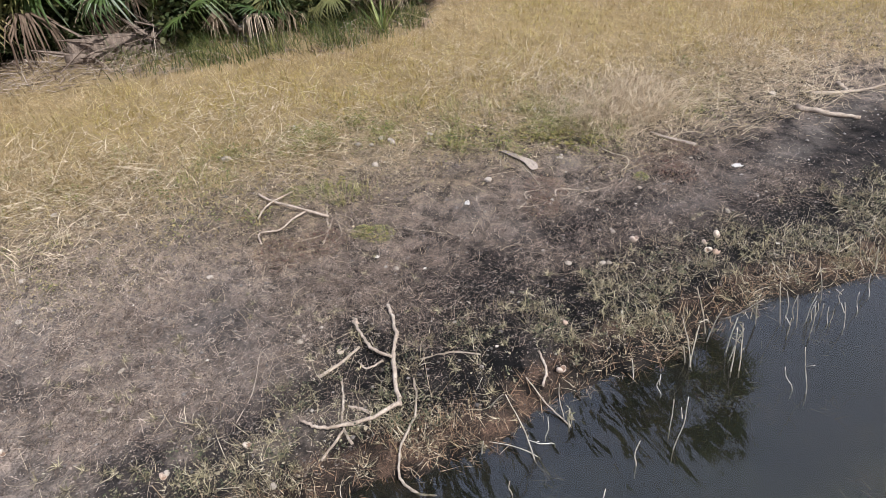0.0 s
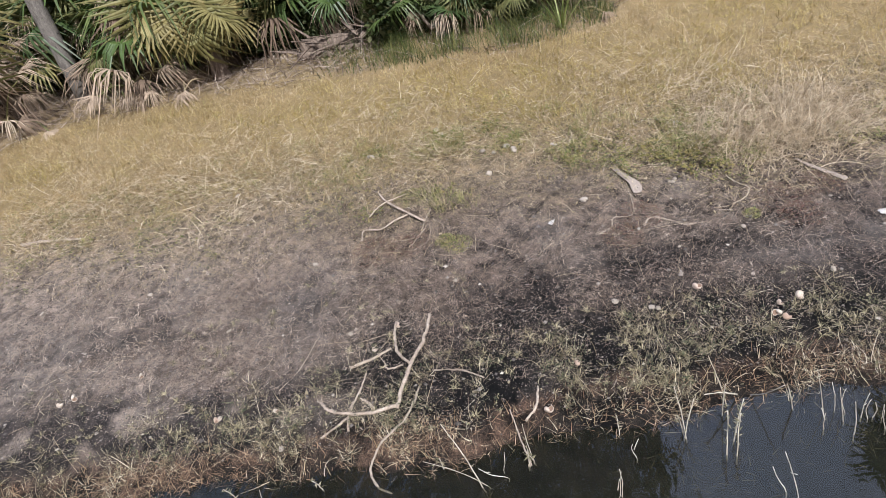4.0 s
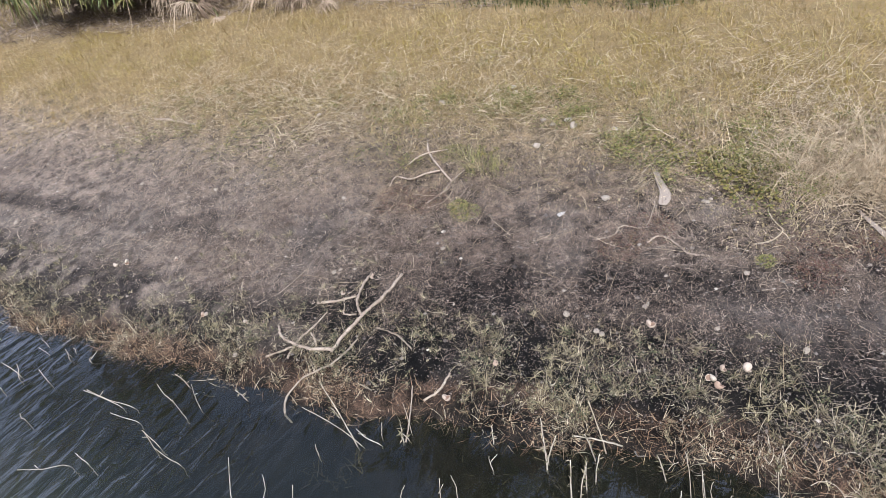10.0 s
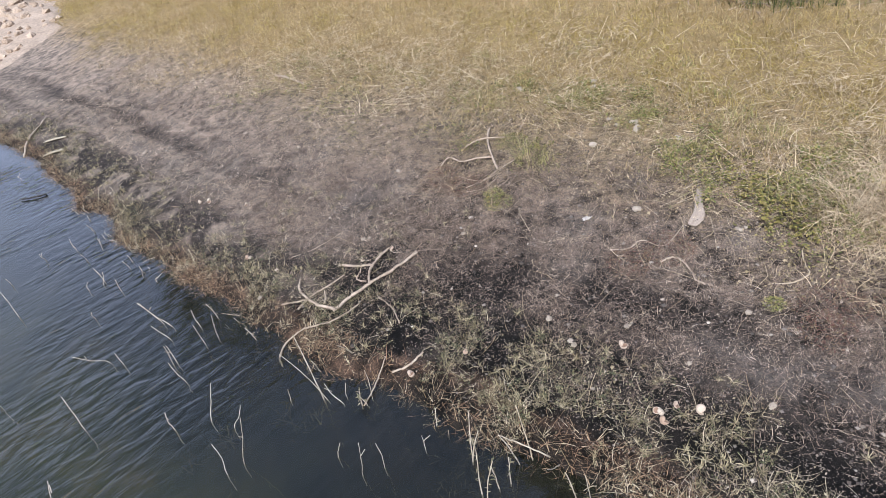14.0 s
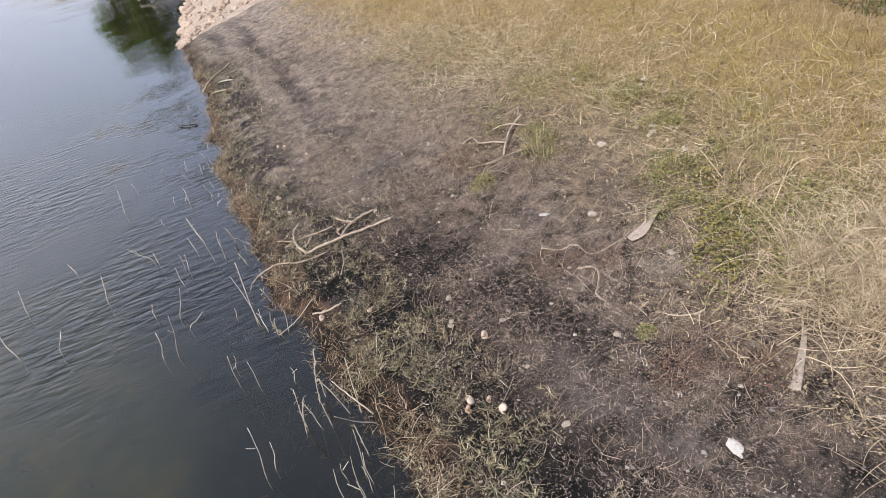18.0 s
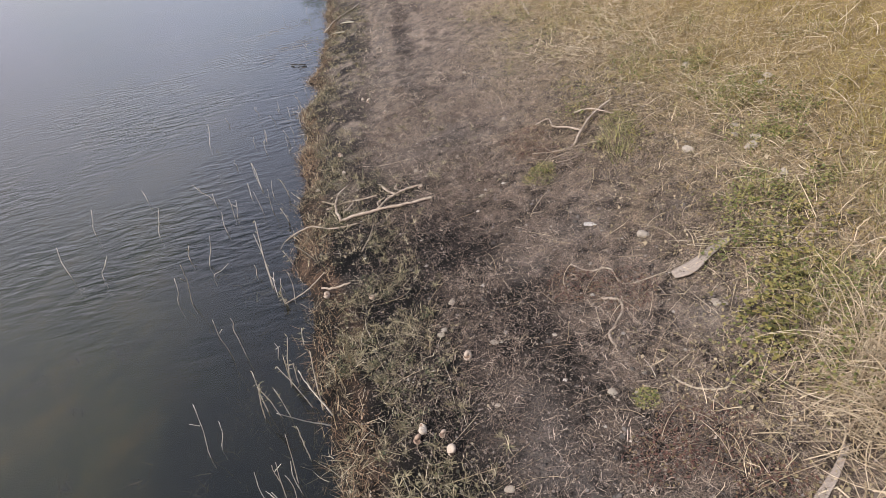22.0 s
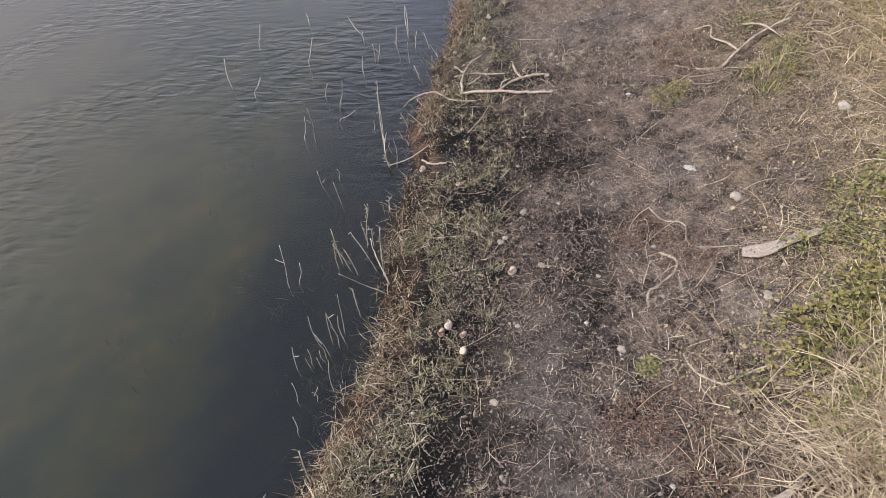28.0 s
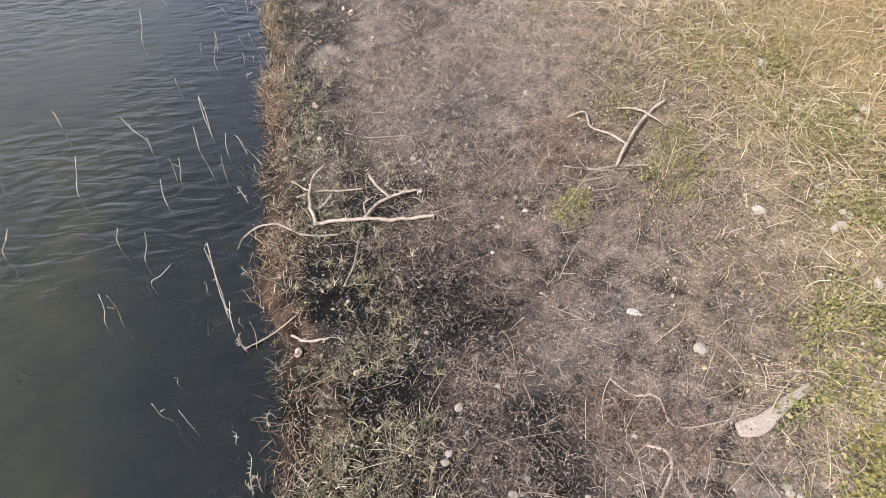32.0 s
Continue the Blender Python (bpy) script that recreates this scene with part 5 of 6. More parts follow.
boot("palm_boot", [(1.28, -1.61), (1.36, -1.62), (1.47, -1.585), (1.60, -1.55)], (0.05, 0.072, 0.048, 0.038, 0.022), 0.007, M_BARK, "dry grey-brown palm leaf base on soil", "palm boot")
boot("palm_boot", [(0.96, -2.72), (1.06, -2.67), (1.16, -2.62), (1.24, -2.57)], (0.036, 0.03, 0.022, 0.014), 0.006, M_BARK, "narrow dry palm leaf base beside straw", "palm boot")
boot("weathered_board", [(0.63, 5.02), (0.69, 4.9), (0.75, 4.8)], (0.045, 0.05, 0.05), 0.008, M_BOARD, "pale weathered board at the water's edge", "board")
boot("weathered_board", [(0.8, 5.32), (0.87, 5.2), (0.93, 5.05)], (0.045, 0.05, 0.04), 0.008, M_BOARD, "pale split board beside the water", "board")

# ---------------------------------------------------------------- shells and stones


def shell_mesh(name, seed, turns=2.6):
    """A round coiled snail shell with an open mouth."""
    random.seed(seed)
    bm, rows = bmesh.new(), []
    steps, sides = 30, 10
    for i in range(steps + 1):
        f = i / steps
        ang = f * turns * 2 * math.pi
        grow = 0.12 * math.exp(2.05 * f)
        c = Vector((math.cos(ang) * grow * 0.52, math.sin(ang) * grow * 0.52, 0.62 - grow * 0.72))
        out = Vector((math.cos(ang), math.sin(ang), 0))
        r = grow * 0.56
        rows.append([bm.verts.new(c + (out * math.cos(a) + Vector((0, 0, 1)) * math.sin(a) * 1.12) * r) for a in (2 * math.pi * k / sides for k in range(sides))])
    for a, b in zip(rows, rows[1:]):
        for k in range(sides):
            bm.faces.new((a[k], a[(k + 1) % sides], b[(k + 1) % sides], b[k]))
    bm.faces.new(rows[0])
    # the mouth: lip turned into a dark hollow
    last = rows[-1]
    mid = sum((q.co for q in last), Vector()) / sides
    back = sum((q.co for q in rows[-4]), Vector()) / sides
    inner = [bm.verts.new(mid.lerp(q.co, 0.84)) for q in last]
    deep = [bm.verts.new(back.lerp(q.co, 0.5)) for q in last]
    for k in range(sides):
        bm.faces.new((last[k], last[(k + 1) % sides], inner[(k + 1) % sides], inner[k]))
        bm.faces.new((inner[k], inner[(k + 1) % sides], deep[(k + 1) % sides], deep[k])).material_index = 1
    bm.faces.new(deep).material_index = 1
    lo, hi = min(q.co.z for q in bm.verts), max(q.co.z for q in bm.verts)
    for q in bm.verts:
        q.co = (q.co - Vector((0, 0, (lo + hi) / 2))) * 0.5
    ob = part(name, bm, (M_SHELL, M_SHELL_IN))
    me = ob.data
    bpy.data.objects.remove(ob)
    return me


SHELL = shell_mesh("snail_shell", 3)
random.seed(11)
# x, y, diameter
SHELLS = [(0.335, -1.595, 0.058), (0.05, -1.862, 0.055), (0.03, -1.89, 0.05), (0.135, -2.005, 0.058), (0.125, -1.91, 0.04), (-0.185, -0.71, 0.056),
          (0.03, -0.90, 0.04), (0.54, -0.035, 0.045), (0.55, 1.88, 0.055), (0.51, 1.95, 0.05), (0.4, 0.1, 0.04), (0.14, 0.93, 0.04), (0.62, 1.5, 0.04), (0.12, 0.61, 0.045)]
for x, y, s in SHELLS:
    ob = new("snail_shell", SHELL)
    lift = s * 0.36
    turn = pose(0, 0, 0, random.uniform(-70, 70), random.uniform(-50, 50), random.uniform(0, 360))
    if random.random() < 0.6:
        aim = Vector((random.uniform(-0.6, 0.6), random.uniform(-0.6, 0.6), 1)).normalized()
        turn = Vector((0.59, -0.81, 0)).rotation_difference(aim).to_matrix().to_4x4()
    ob.matrix_world = Matrix.Translation((x, y, gh(x, y) + lift)) @ turn @ Matrix.Scale(s, 4)
    tagged(ob, "bleached empty snail shell on the bank", "shell", "empty snail shells on the bank")


def rock_mesh(name, seed, mat, flat=0.65, detail=2, rough=0.22):
    random.seed(seed)
    bm = bmesh.new()
    bmesh.ops.create_icosphere(bm, subdivisions=detail, radius=0.5)
    off = Vector((random.uniform(0, 50), random.uniform(0, 50), random.uniform(0, 50)))
    for q in bm.verts:
        k = 1 + rough * noise.noise(q.co * 2.2 + off) * 2 + rough * 0.5 * noise.noise(q.co * 5 + off)
        q.co = Vector((q.co.x * k * 1.1, q.co.y * k * 0.9, q.co.z * k * flat))
    ob = part(name, bm, mat, smooth=False)
    me = ob.data
    bpy.data.objects.remove(ob)
    return me


PEBBLES = [rock_mesh("pebble", 20 + k, M_STONE, 0.6) for k in range(4)]
STONES = [(2.51, 0.13, 0.06), (1.93, -0.745, 0.055), (1.31, 0.51, 0.035), (1.84, 1.43, 0.035), (1.49, 1.45, 0.03), (0.15, 0.92, 0.03), (0.57, 0.24, 0.03), (1.33, -1.28, 0.055), (2.15, -0.97, 0.06), (2.17, -0.82, 0.045),
          (0.38, -1.19, 0.035), (0.29, -1.35, 0.03), (2.11, -1.26, 0.04), (1.32, -1.83, 0.03), (2.69, -0.42, 0.05), (2.41, 1.24, 0.04), (0.85, 1.02, 0.03), (1.2, -3.77, 0.06), (1.4, 1.69, 0.03), (0.95, 3.45, 0.04),
          (0.26, -2.24, 0.03), (1.316, -1.851, 0.03), (1.34, -1.87, 0.022), (2.225, -0.741, 0.045), (2.212, -0.923, 0.05), (0.458, -1.564, 0.03), (0.27, -1.376, 0.03), (0.752, -2.03, 0.03), (2.02, -2.13, 0.04), (0.7, -1.65, 0.02), (0.47, -1.57, 0.02), (0.35, -1.89, 0.022), (1.51, 2.54, 0.03), (-0.09, 0.57, 0.03), (0.63, 1.09, 0.03), (2.62, -0.45, 0.05)]
random.seed(12)
for k, (x, y, s) in enumerate(STONES):
    ob = new("pebble", PEBBLES[k % 4])
    ob.matrix_world = pose(x, y, gh(x, y) + s * 0.15, random.uniform(-15, 15), random.uniform(-15, 15), random.uniform(0, 360)) @ Matrix.Scale(s, 4)
    tagged(ob, "small pale rounded pebble half bedded in soil", "pebble", "pale pebbles on the bank")


def flake(name, x, y, sx, sy, seed, label, category):
    me = rock_mesh(name, seed, M_WHITE, 0.22, 3, 0.3)
    ob = new(name, me)
    ob.matrix_world = pose(x, y, gh(x, y) + 0.008, 4, -3, seed * 37) @ Matrix.Diagonal((sx, sy, sx, 1))
    tagged(ob, label, category)


flake("white_slab", 0.615, -2.725, 0.072, 0.05, 31, "chalk-white flat fragment on dark soil", "fragment")
flake("white_flake", 1.18, -1.035, 0.058, 0.028, 33, "white curled flake on grey soil", "fragment")

# ---------------------------------------------------------------- dead reeds in the shallows
# foot x, y on the water; how far the tip stands off along x, y; its height
REEDS_NORTH = ((-0.92, 2.22, 0.03, 0.2, 0.15), (-1.39, 1.40, -0.03, 0.08, 0.07), (-1.23, 0.71, 0.03, 0.17, 0.14), (-0.87, 1.07, -0.12, 0.15, 0.1), (-0.84, 0.97, 0.0, 0.03, 0.08), (-0.49, 0.98, -0.03, 0.22, 0.14), (-0.50, 1.06, -0.02, 0.17, 0.13),
               (-0.57, 0.88, -0.01, 0.15, 0.06), (-0.50, 0.62, -0.01, 0.0, 0.16), (-0.68, 0.65, 0.02, 0.08, 0.09), (-0.70, 0.66, 0.01, 0.01, 0.14), (-0.75, 0.46, 0.0, 0.1, 0.11), (-0.99, 0.23, 0.02, 0.06, 0.08), (-1.80, 0.52, -0.05, 0.16, 0.16),
               (-1.74, 1.08, 0.0, 0.16, 0.13), (-1.56, 0.35, 0.05, 0.1, 0.1), (-0.41, 1.94, 0.01, 0.1, 0.09))
REEDS_MIDDLE = ((-0.86, 0.09, 0.08, -0.02, 0.21), (-0.95, -0.28, 0.06, -0.07, 0.3), (-0.83, -0.06, 0.1, 0.06, 0.03), (-0.48, -0.38, -0.02, 0.22, 0.25), (-0.46, -0.47, 0.01, 0.11, 0.08), (-0.42, -0.46, 0.01, -0.02, 0.1), (-0.37, -0.59, 0.02, 0.01, 0.18),
                (-0.73, -0.84, 0.01, -0.05, 0.25), (-0.71, -0.67, 0.02, -0.03, 0.1), (-1.03, -0.25, 0.03, 0.06, 0.15), (-0.49, -1.01, 0.01, 0.01, 0.08), (-0.57, -0.20, 0.01, 0.0, 0.07), (-0.65, -0.90, 0.0, 0.0, 0.17), (-0.81, -1.50, 0.03, 0.05, 0.26),
                (-0.76, -1.48, 0.03, 0.04, 0.12), (-0.41, 0.79, 0.02, 0.06, 0.1), (-0.43, 0.58, 0.02, -0.01, 0.17))
REEDS_SOUTH = ((-0.51, -1.84, 0.02, 0.02, 0.18), (-0.58, -1.84, 0.01, 0.01, 0.18), (-0.51, -1.91, -0.01, -0.01, 0.15), (-0.52, -1.93, 0.0, 0.0, 0.11), (-0.52, -1.95, 0.0, 0.0, 0.09), (-0.53, -1.98, 0.0, 0.0, 0.08), (-0.58, -1.96, 0.01, 0.01, 0.10),
               (-0.58, -1.98, 0.0, 0.0, 0.08), (-0.64, -1.99, 0.02, 0.02, 0.15), (-0.47, -1.87, 0.0, 0.01, 0.14), (-0.46, -1.79, 0.03, 0.03, 0.24), (-0.53, -1.75, 0.0, 0.0, 0.1), (-0.45, -1.84, 0.01, 0.02, 0.16), (-0.45, -2.10, 0.03, 0.03, 0.19),
               (-0.51, -2.15, 0.0, 0.0, 0.08), (-0.56, -2.3, 0.02, 0.01, 0.13), (-0.6, -2.15, 0.01, 0.02, 0.12))


def reed(x, y, dx, dy, h, k):
    random.seed(500 + k)
    depth = max(0.03, -gh(x, y))
    foot = (-dx * 0.04, -dy * 0.04, -depth - 0.01)
    root = empty("dead_reed", x, y, 0)
    stalk = part("stalk", tube([foot, (0, 0, 0), (dx * 0.5 + 0.01 * random.uniform(-1, 1), dy * 0.5 + 0.01 * random.uniform(-1, 1), h * 0.5), (dx, dy, h)], 0.0022, 0.0014, 6, 4), M_REED, root)
    if k % 3 == 0:
        part("side_stem", tube([(dx * 0.6, dy * 0.6, h * 0.6), (dx * 0.6 + 0.04 * random.uniform(-1, 1), dy * 0.6 + 0.04 * random.uniform(-1, 1), h * 0.6 + 0.03)], 0.0022, 0.0014, 5, 3), M_REED, stalk)
    tagged(root, "thin bleached dead reed standing in shallow water", "reed", "dead reeds in the shallows")


for k, row in enumerate(REEDS_NORTH + REEDS_MIDDLE + REEDS_SOUTH):
    reed(*row, k)
random.seed(77)
for k in range(44):
    y = random.choice((random.uniform(-4.5, -2.2), random.uniform(1.4, 2.8), random.uniform(2.0, 8.0)))
    x = float(np.interp(y, SHORE_Y, SHORE_X)) - abs(random.gauss(0.12, 0.22)) - 0.03
    h = random.uniform(0.03, 0.1)
    lean, turn = random.uniform(0, 0.45) * h, random.uniform(0, 6.28)
    reed(x, y, lean * math.cos(turn), lean * math.sin(turn), h, 100 + k)

LEAF_BM = bmesh.new()
lv = [LEAF_BM.verts.new(q) for q in ((0, 0, 0), (0.4, 0.13, 0.05), (1, 0, -0.12), (0.4, -0.13, 0.05), (0.45, 0, 0.1))]
for q in ((0, 1, 4), (1, 2, 4), (2, 3, 4), (3, 0, 4)):
    LEAF_BM.faces.new([lv[k] for k in q])
leaf_ob = part("leaf", LEAF_BM, M_SPRIG, smooth=False)
LEAF = leaf_ob.data
bpy.data.objects.remove(leaf_ob)


def emergent(x, y, h, seed):
    random.seed(seed)
    root = empty("water_weed", x, y, min(gh(x, y), 0))
    dx, dy = random.uniform(-0.3, 0.3) * h, random.uniform(-0.3, 0.3) * h
    deep = -min(gh(x, y), 0)
    line = [(0, 0, -0.01), (dx * 0.4, dy * 0.4, deep + h * 0.45), (dx, dy, deep + h)]
    stem = part("stem", tube(line, 0.003, 0.0018, 6, 4), M_REED, root)
    for k in range(9):
        f = 0.25 + 0.75 * k / 8
        ob = new("leaf", LEAF)
        ob.parent = stem
        ob.matrix_local = pose(dx * f, dy * f, deep + h * f, random.uniform(-30, 30), random.uniform(-60, 10), random.uniform(0, 360)) @ Matrix.Scale(random.uniform(0.012, 0.03), 4)
    tagged(root, "leafy half-dead weed rising from shallow water", "water weed", "weeds in the shallows")


for k, (x, y, h) in enumerate(((-0.58, -1.38, 0.22), (-0.46, -1.43, 0.2), (-0.45, -1.235, 0.25), (-0.36, -1.42, 0.26), (-0.32, -1.46, 0.28), (-0.43, -0.57, 0.1), (-0.41, -0.6, 0.08), (-0.44, -1.225, 0.2), (-0.41, -1.235, 0.1), (-0.5, -1.4, 0.2), (-0.56, -1.35, 0.24), (-0.4, -1.7, 0.16), (-0.46, -2.5, 0.18), (-0.35, -0.2, 0.1), (-0.33, 0.35, 0.1), (-0.3, 0.75, 0.12), (-0.49, -0.37, 0.38), (-0.36, -0.98, 0.1))):
    emergent(x, y, h, 900 + k)

stick("leaning_weed", [(-0.296, -1.571, 0.01), (-0.38, -1.59, 0.12), (-0.46, -1.62, 0.24)], 0.003, 0.0015, M_REED, "dead weed stalk leaning over the water", "weed stalk")
stick("leaning_weed", [(-0.21, -0.33, 0.01), (-0.25, -0.34, 0.1), (-0.29, -0.35, 0.18)], 0.003, 0.0015, M_REED, "dead weed stalk leaning over the water", "weed stalk")
stick("leaning_weed", [(-0.28, -1.52, 0.01), (-0.34, -1.42, 0.12), (-0.37, -1.34, 0.17)], 0.004, 0.002, M_REED, "dead weed stalk leaning over the water", "weed stalk")

# ---------------------------------------------------------------- limestone rubble at the cove
rubble = [rock_mesh("rubble_stone", 60 + k, M_RUBBLE, 0.75, 2, 0.3) for k in range(6)]
random.seed(5)
pile = tagged(empty("rubble_bank", 2.2, 10.0, gh(2.2, 10.0)), "pale limestone rubble heaped on the bank", "rubble", kind="structure")
mv, mf = sheet(np.arange(0.8, 7.0, 0.08), np.arange(8.8, 17.0, 0.08), lambda x, y: x * 0)


def rubble_rise(x, y):
    """How far the rubble slope stands over the ground; its near edge runs slantwise up from the water."""
    dd = inland(x, y)
    near = (y - 9.15) - 0.6 * np.clip(dd, 0, 9)
    return 0.13 * sm(-0.1, 2.6, near) * sm(-0.1, 0.8, dd) * sm(3.2, 2.3, dd) - 0.05 * sm(0.1, -0.1, np.minimum(np.minimum(near, dd), 2.6 + 0.8 * (vnoise(x, y, 0.5, 93) - 0.5) - dd)) + 0.02 * sm(-0.1, 0.1, near)


mz = gz(mv[:, 0], mv[:, 1]) + rubble_rise(mv[:, 0], mv[:, 1]) + 0.07 * (vnoise(mv[:, 0], mv[:, 1], 0.22, 91) - 0.5) * sm(0, 0.3, rubble_rise(mv[:, 0], mv[:, 1]))
mv = np.stack([mv[:, 0] - 2.2, mv[:, 1] - 10.0, mz - gh(2.2, 10.0)], 1)
mound = new("mound", fast_mesh("mound", mv, mf, M_CHALK, True))
mound.parent = pile
for k in range(290):
    u, w = random.random() ** 1.3, random.random()
    y = 9.2 + u * 6.0
    x = float(np.interp(y, SHORE_Y, SHORE_X)) - 0.08 + w * (0.15 + 1.5 * (y - 9.2)) * 0.8
    s = random.uniform(0.06, 0.17) * (0.8 + 0.7 * u)
    if k % 3 == 0:
        x = float(np.interp(y, SHORE_Y, SHORE_X)) + random.uniform(-0.15, 0.15)
    if float(inland(np.array([x]), np.array([y]))[0]) > 2.6:
        x -= 1.6
    ob = new("stone", rubble[k % 6])
    ob.parent = pile
    h = max(gh(x, y), -0.1) + float(rubble_rise(np.array([x]), np.array([y]))[0])
    ob.matrix_local = Matrix.Translation(-pile.location) @ pose(x, y, h + s * 0.05, random.uniform(-40, 40), random.uniform(-40, 40), random.uniform(0, 360)) @ Matrix.Scale(s, 4)

# ---------------------------------------------------------------- palmetto thicket


def fan_mesh(name, seed, mat, radius=0.62, count=26, spread=250, droop=0.5, fold=0.35, ragged=0.12, join=0.32, stray=1.5):
    """A fan frond: folded leaflets that spread from one point, joined near the hub and drooping at their tips."""
    random.seed(seed)
    bm = bmesh.new()
    step = radians(spread / count)
    edges = []
    for k in range(count + 1):
        a = -radians(spread / 2) + step * k
        edges.append([bm.verts.new((math.cos(a) * radius * f, math.sin(a) * radius * f, 0.18 * radius * f)) for f in (0.03, join * 0.5, join)])
    for k in range(count):
        a = -radians(spread / 2) + step * (k + 0.5) + radians(random.uniform(-stray, stray))
        length = radius * (1 - ragged * random.random()) * (0.82 + 0.18 * math.cos(a * 0.6))
        dr = droop * random.uniform(0.5, 1.6)
        rows = [(p, bm.verts.new((math.cos(a) * radius * f, math.sin(a) * radius * f, 0.18 * radius * f + fold * step * 0.5 * radius * f)), q) for f, p, q in zip((0.03, join * 0.5, join), edges[k], edges[k + 1])]
        for f, wf in ((0.62, 0.8), (1.0, 0.05)):
            r = length * f
            z = 0.18 * r - dr * length * max(0, f - 0.3) ** 1.8 * 1.3
            rr = r - dr * length * max(0, f - 0.4) ** 2 * 0.5
            c = Vector((math.cos(a) * rr, math.sin(a) * rr, z))
            w = Vector((-math.sin(a), math.cos(a), 0)) * step * 0.5 * radius * 0.36 * wf
            rows.append((bm.verts.new(c - w), bm.verts.new(c + Vector((0, 0, fold * w.length))), bm.verts.new(c + w)))
        for p, q in zip(rows, rows[1:]):
            bm.faces.new((p[0], p[1], q[1], q[0]))
            bm.faces.new((p[1], p[2], q[2], q[1]))
    ob = part(name, bm, mat, smooth=False)
    me = ob.data
    bpy.data.objects.remove(ob)
    return me


FANS = {c: [fan_mesh("fan", 40 + 7 * k + len(c), M_FAN[c], droop=dr, count=n, spread=sp, ragged=rg) for k, (dr, n, sp, rg) in enumerate(((0.35, 30, 270, 0.15), (0.7, 28, 250, 0.2), (1.15, 26, 220, 0.35)))]
        for c in M_FAN}
FANS["dead"] = [fan_mesh("fan", 90 + k, M_FAN["dead"], droop=dr, count=26, spread=sp, fold=0.9, ragged=0.55, join=0.16, stray=9) for k, (dr, sp) in enumerate(((0.5, 55), (0.9, 80), (1.3, 105)))]


def frond(root, base, az, tilt, length, colour, size, hang=False):
    """A stalk that rises from base and carries a fan at its end."""
    d = Vector((math.cos(az) * math.cos(tilt), math.sin(az) * math.cos(tilt), math.sin(tilt)))
    b = Vector(base)
    mid = b + d * length * 0.55 + Vector((0, 0, 0.05 * length))
    tip = b + d * length - Vector((0, 0, 0.10 * length))
    st = part("petiole", tube([b, mid, tip], 0.011, 0.006, 5, 4, 0.05), M_PETIOLE, root)
    ob = new("fan", FANS[colour][random.randrange(3)])
    ob.parent = st
    out = (tip - mid).normalized()
    pitch = math.asin(max(-1, min(1, out.z)))
    pitch = random.uniform(-1.35, -0.9) if hang else pitch
    ob.matrix_local = Matrix.Translation(tip) @ Euler((random.uniform(-0.5, 0.5), -pitch + random.uniform(-0.2, 0.5), az + random.uniform(-0.3, 0.3))).to_matrix().to_4x4() @ Matrix.Scale(size, 4)
    return st


def palmetto(x, y, seed, count=11, size=1.0, dead=0.25, olive=0.25, label="green saw palmetto with some dead fronds"):
    random.seed(seed)
    root = empty("palmetto", x, y, gh(x, y))
    part("crown_base", tube([(0, 0, -0.05), (0.03, 0.02, 0.15), (0.05, 0.0, 0.32 * size)], 0.11 * size, 0.07 * size, 8, 4, 0.2), M_HUSK, root)
    for k in range(count):
        az = 2 * math.pi * (k / count) + random.uniform(-0.3, 0.3)
        q = random.random()
        colour = "dead" if q < dead else "olive" if q < dead + olive else "green"
        tilt = random.uniform(-0.35, 0.35) if colour == "dead" else random.uniform(0.25, 1.3)
        frond(root, (0.04, 0, 0.25 * size), az, tilt + (0.55 if colour == "dead" else 0), random.uniform(0.55, 1.0) * size * (0.75 if colour == "dead" else 1), colour, size * random.uniform(0.7, 1.05) * (1.25 if colour == "dead" else 1), colour == "dead" and k % 2 == 0)
    return tagged(root, label, "palmetto", "palmettos along the field's edge")


# along the edge of the thicket
for k, (x, y, s, dead, olive) in enumerate(((5.9, -2.0, 1.0, 0.1, 0.35), (5.9, -1.1, 1.1, 0.3, 0.2), (6.0, -0.2, 1.15, 0.45, 0.25), (6.3, 0.6, 1.2, 0.5, 0.2), (6.5, 1.5, 1.3, 0.25, 0.3), (6.0, 2.65, 1.25, 0.15, 0.2),
                                            (6.5, 2.9, 1.4, 0.2, 0.2), (7.0, 3.7, 1.3, 0.2, 0.2), (6.35, 5.25, 1.2, 0.5, 0.3), (6.2, 5.9, 1.35, 0.3, 0.6), (5.75, 6.6, 1.3, 0.15, 0.8), (6.1, 7.6, 1.3, 0.25, 0.6),
                                            (7.0, 1.2, 1.5, 0.2, 0.2), (7.2, -0.6, 1.5, 0.25, 0.2), (7.4, 4.6, 1.6, 0.2, 0.2), (6.1, -2.7, 0.9, 0.3, 0.3), (5.65, -0.75, 0.85, 0.6, 0.25), (6.0, 0.2, 0.9, 0.6, 0.2), (5.5, -1.45, 0.8, 0.4, 0.3), (6.55, 2.2, 1.1, 0.2, 0.25), (6.45, 3.5, 0.5, 0.0, 0.1), (5.75, 5.3, 1.0, 0.7, 0.2))):
    palmetto(x, y, 300 + k, 20, s * 0.95, dead, olive)
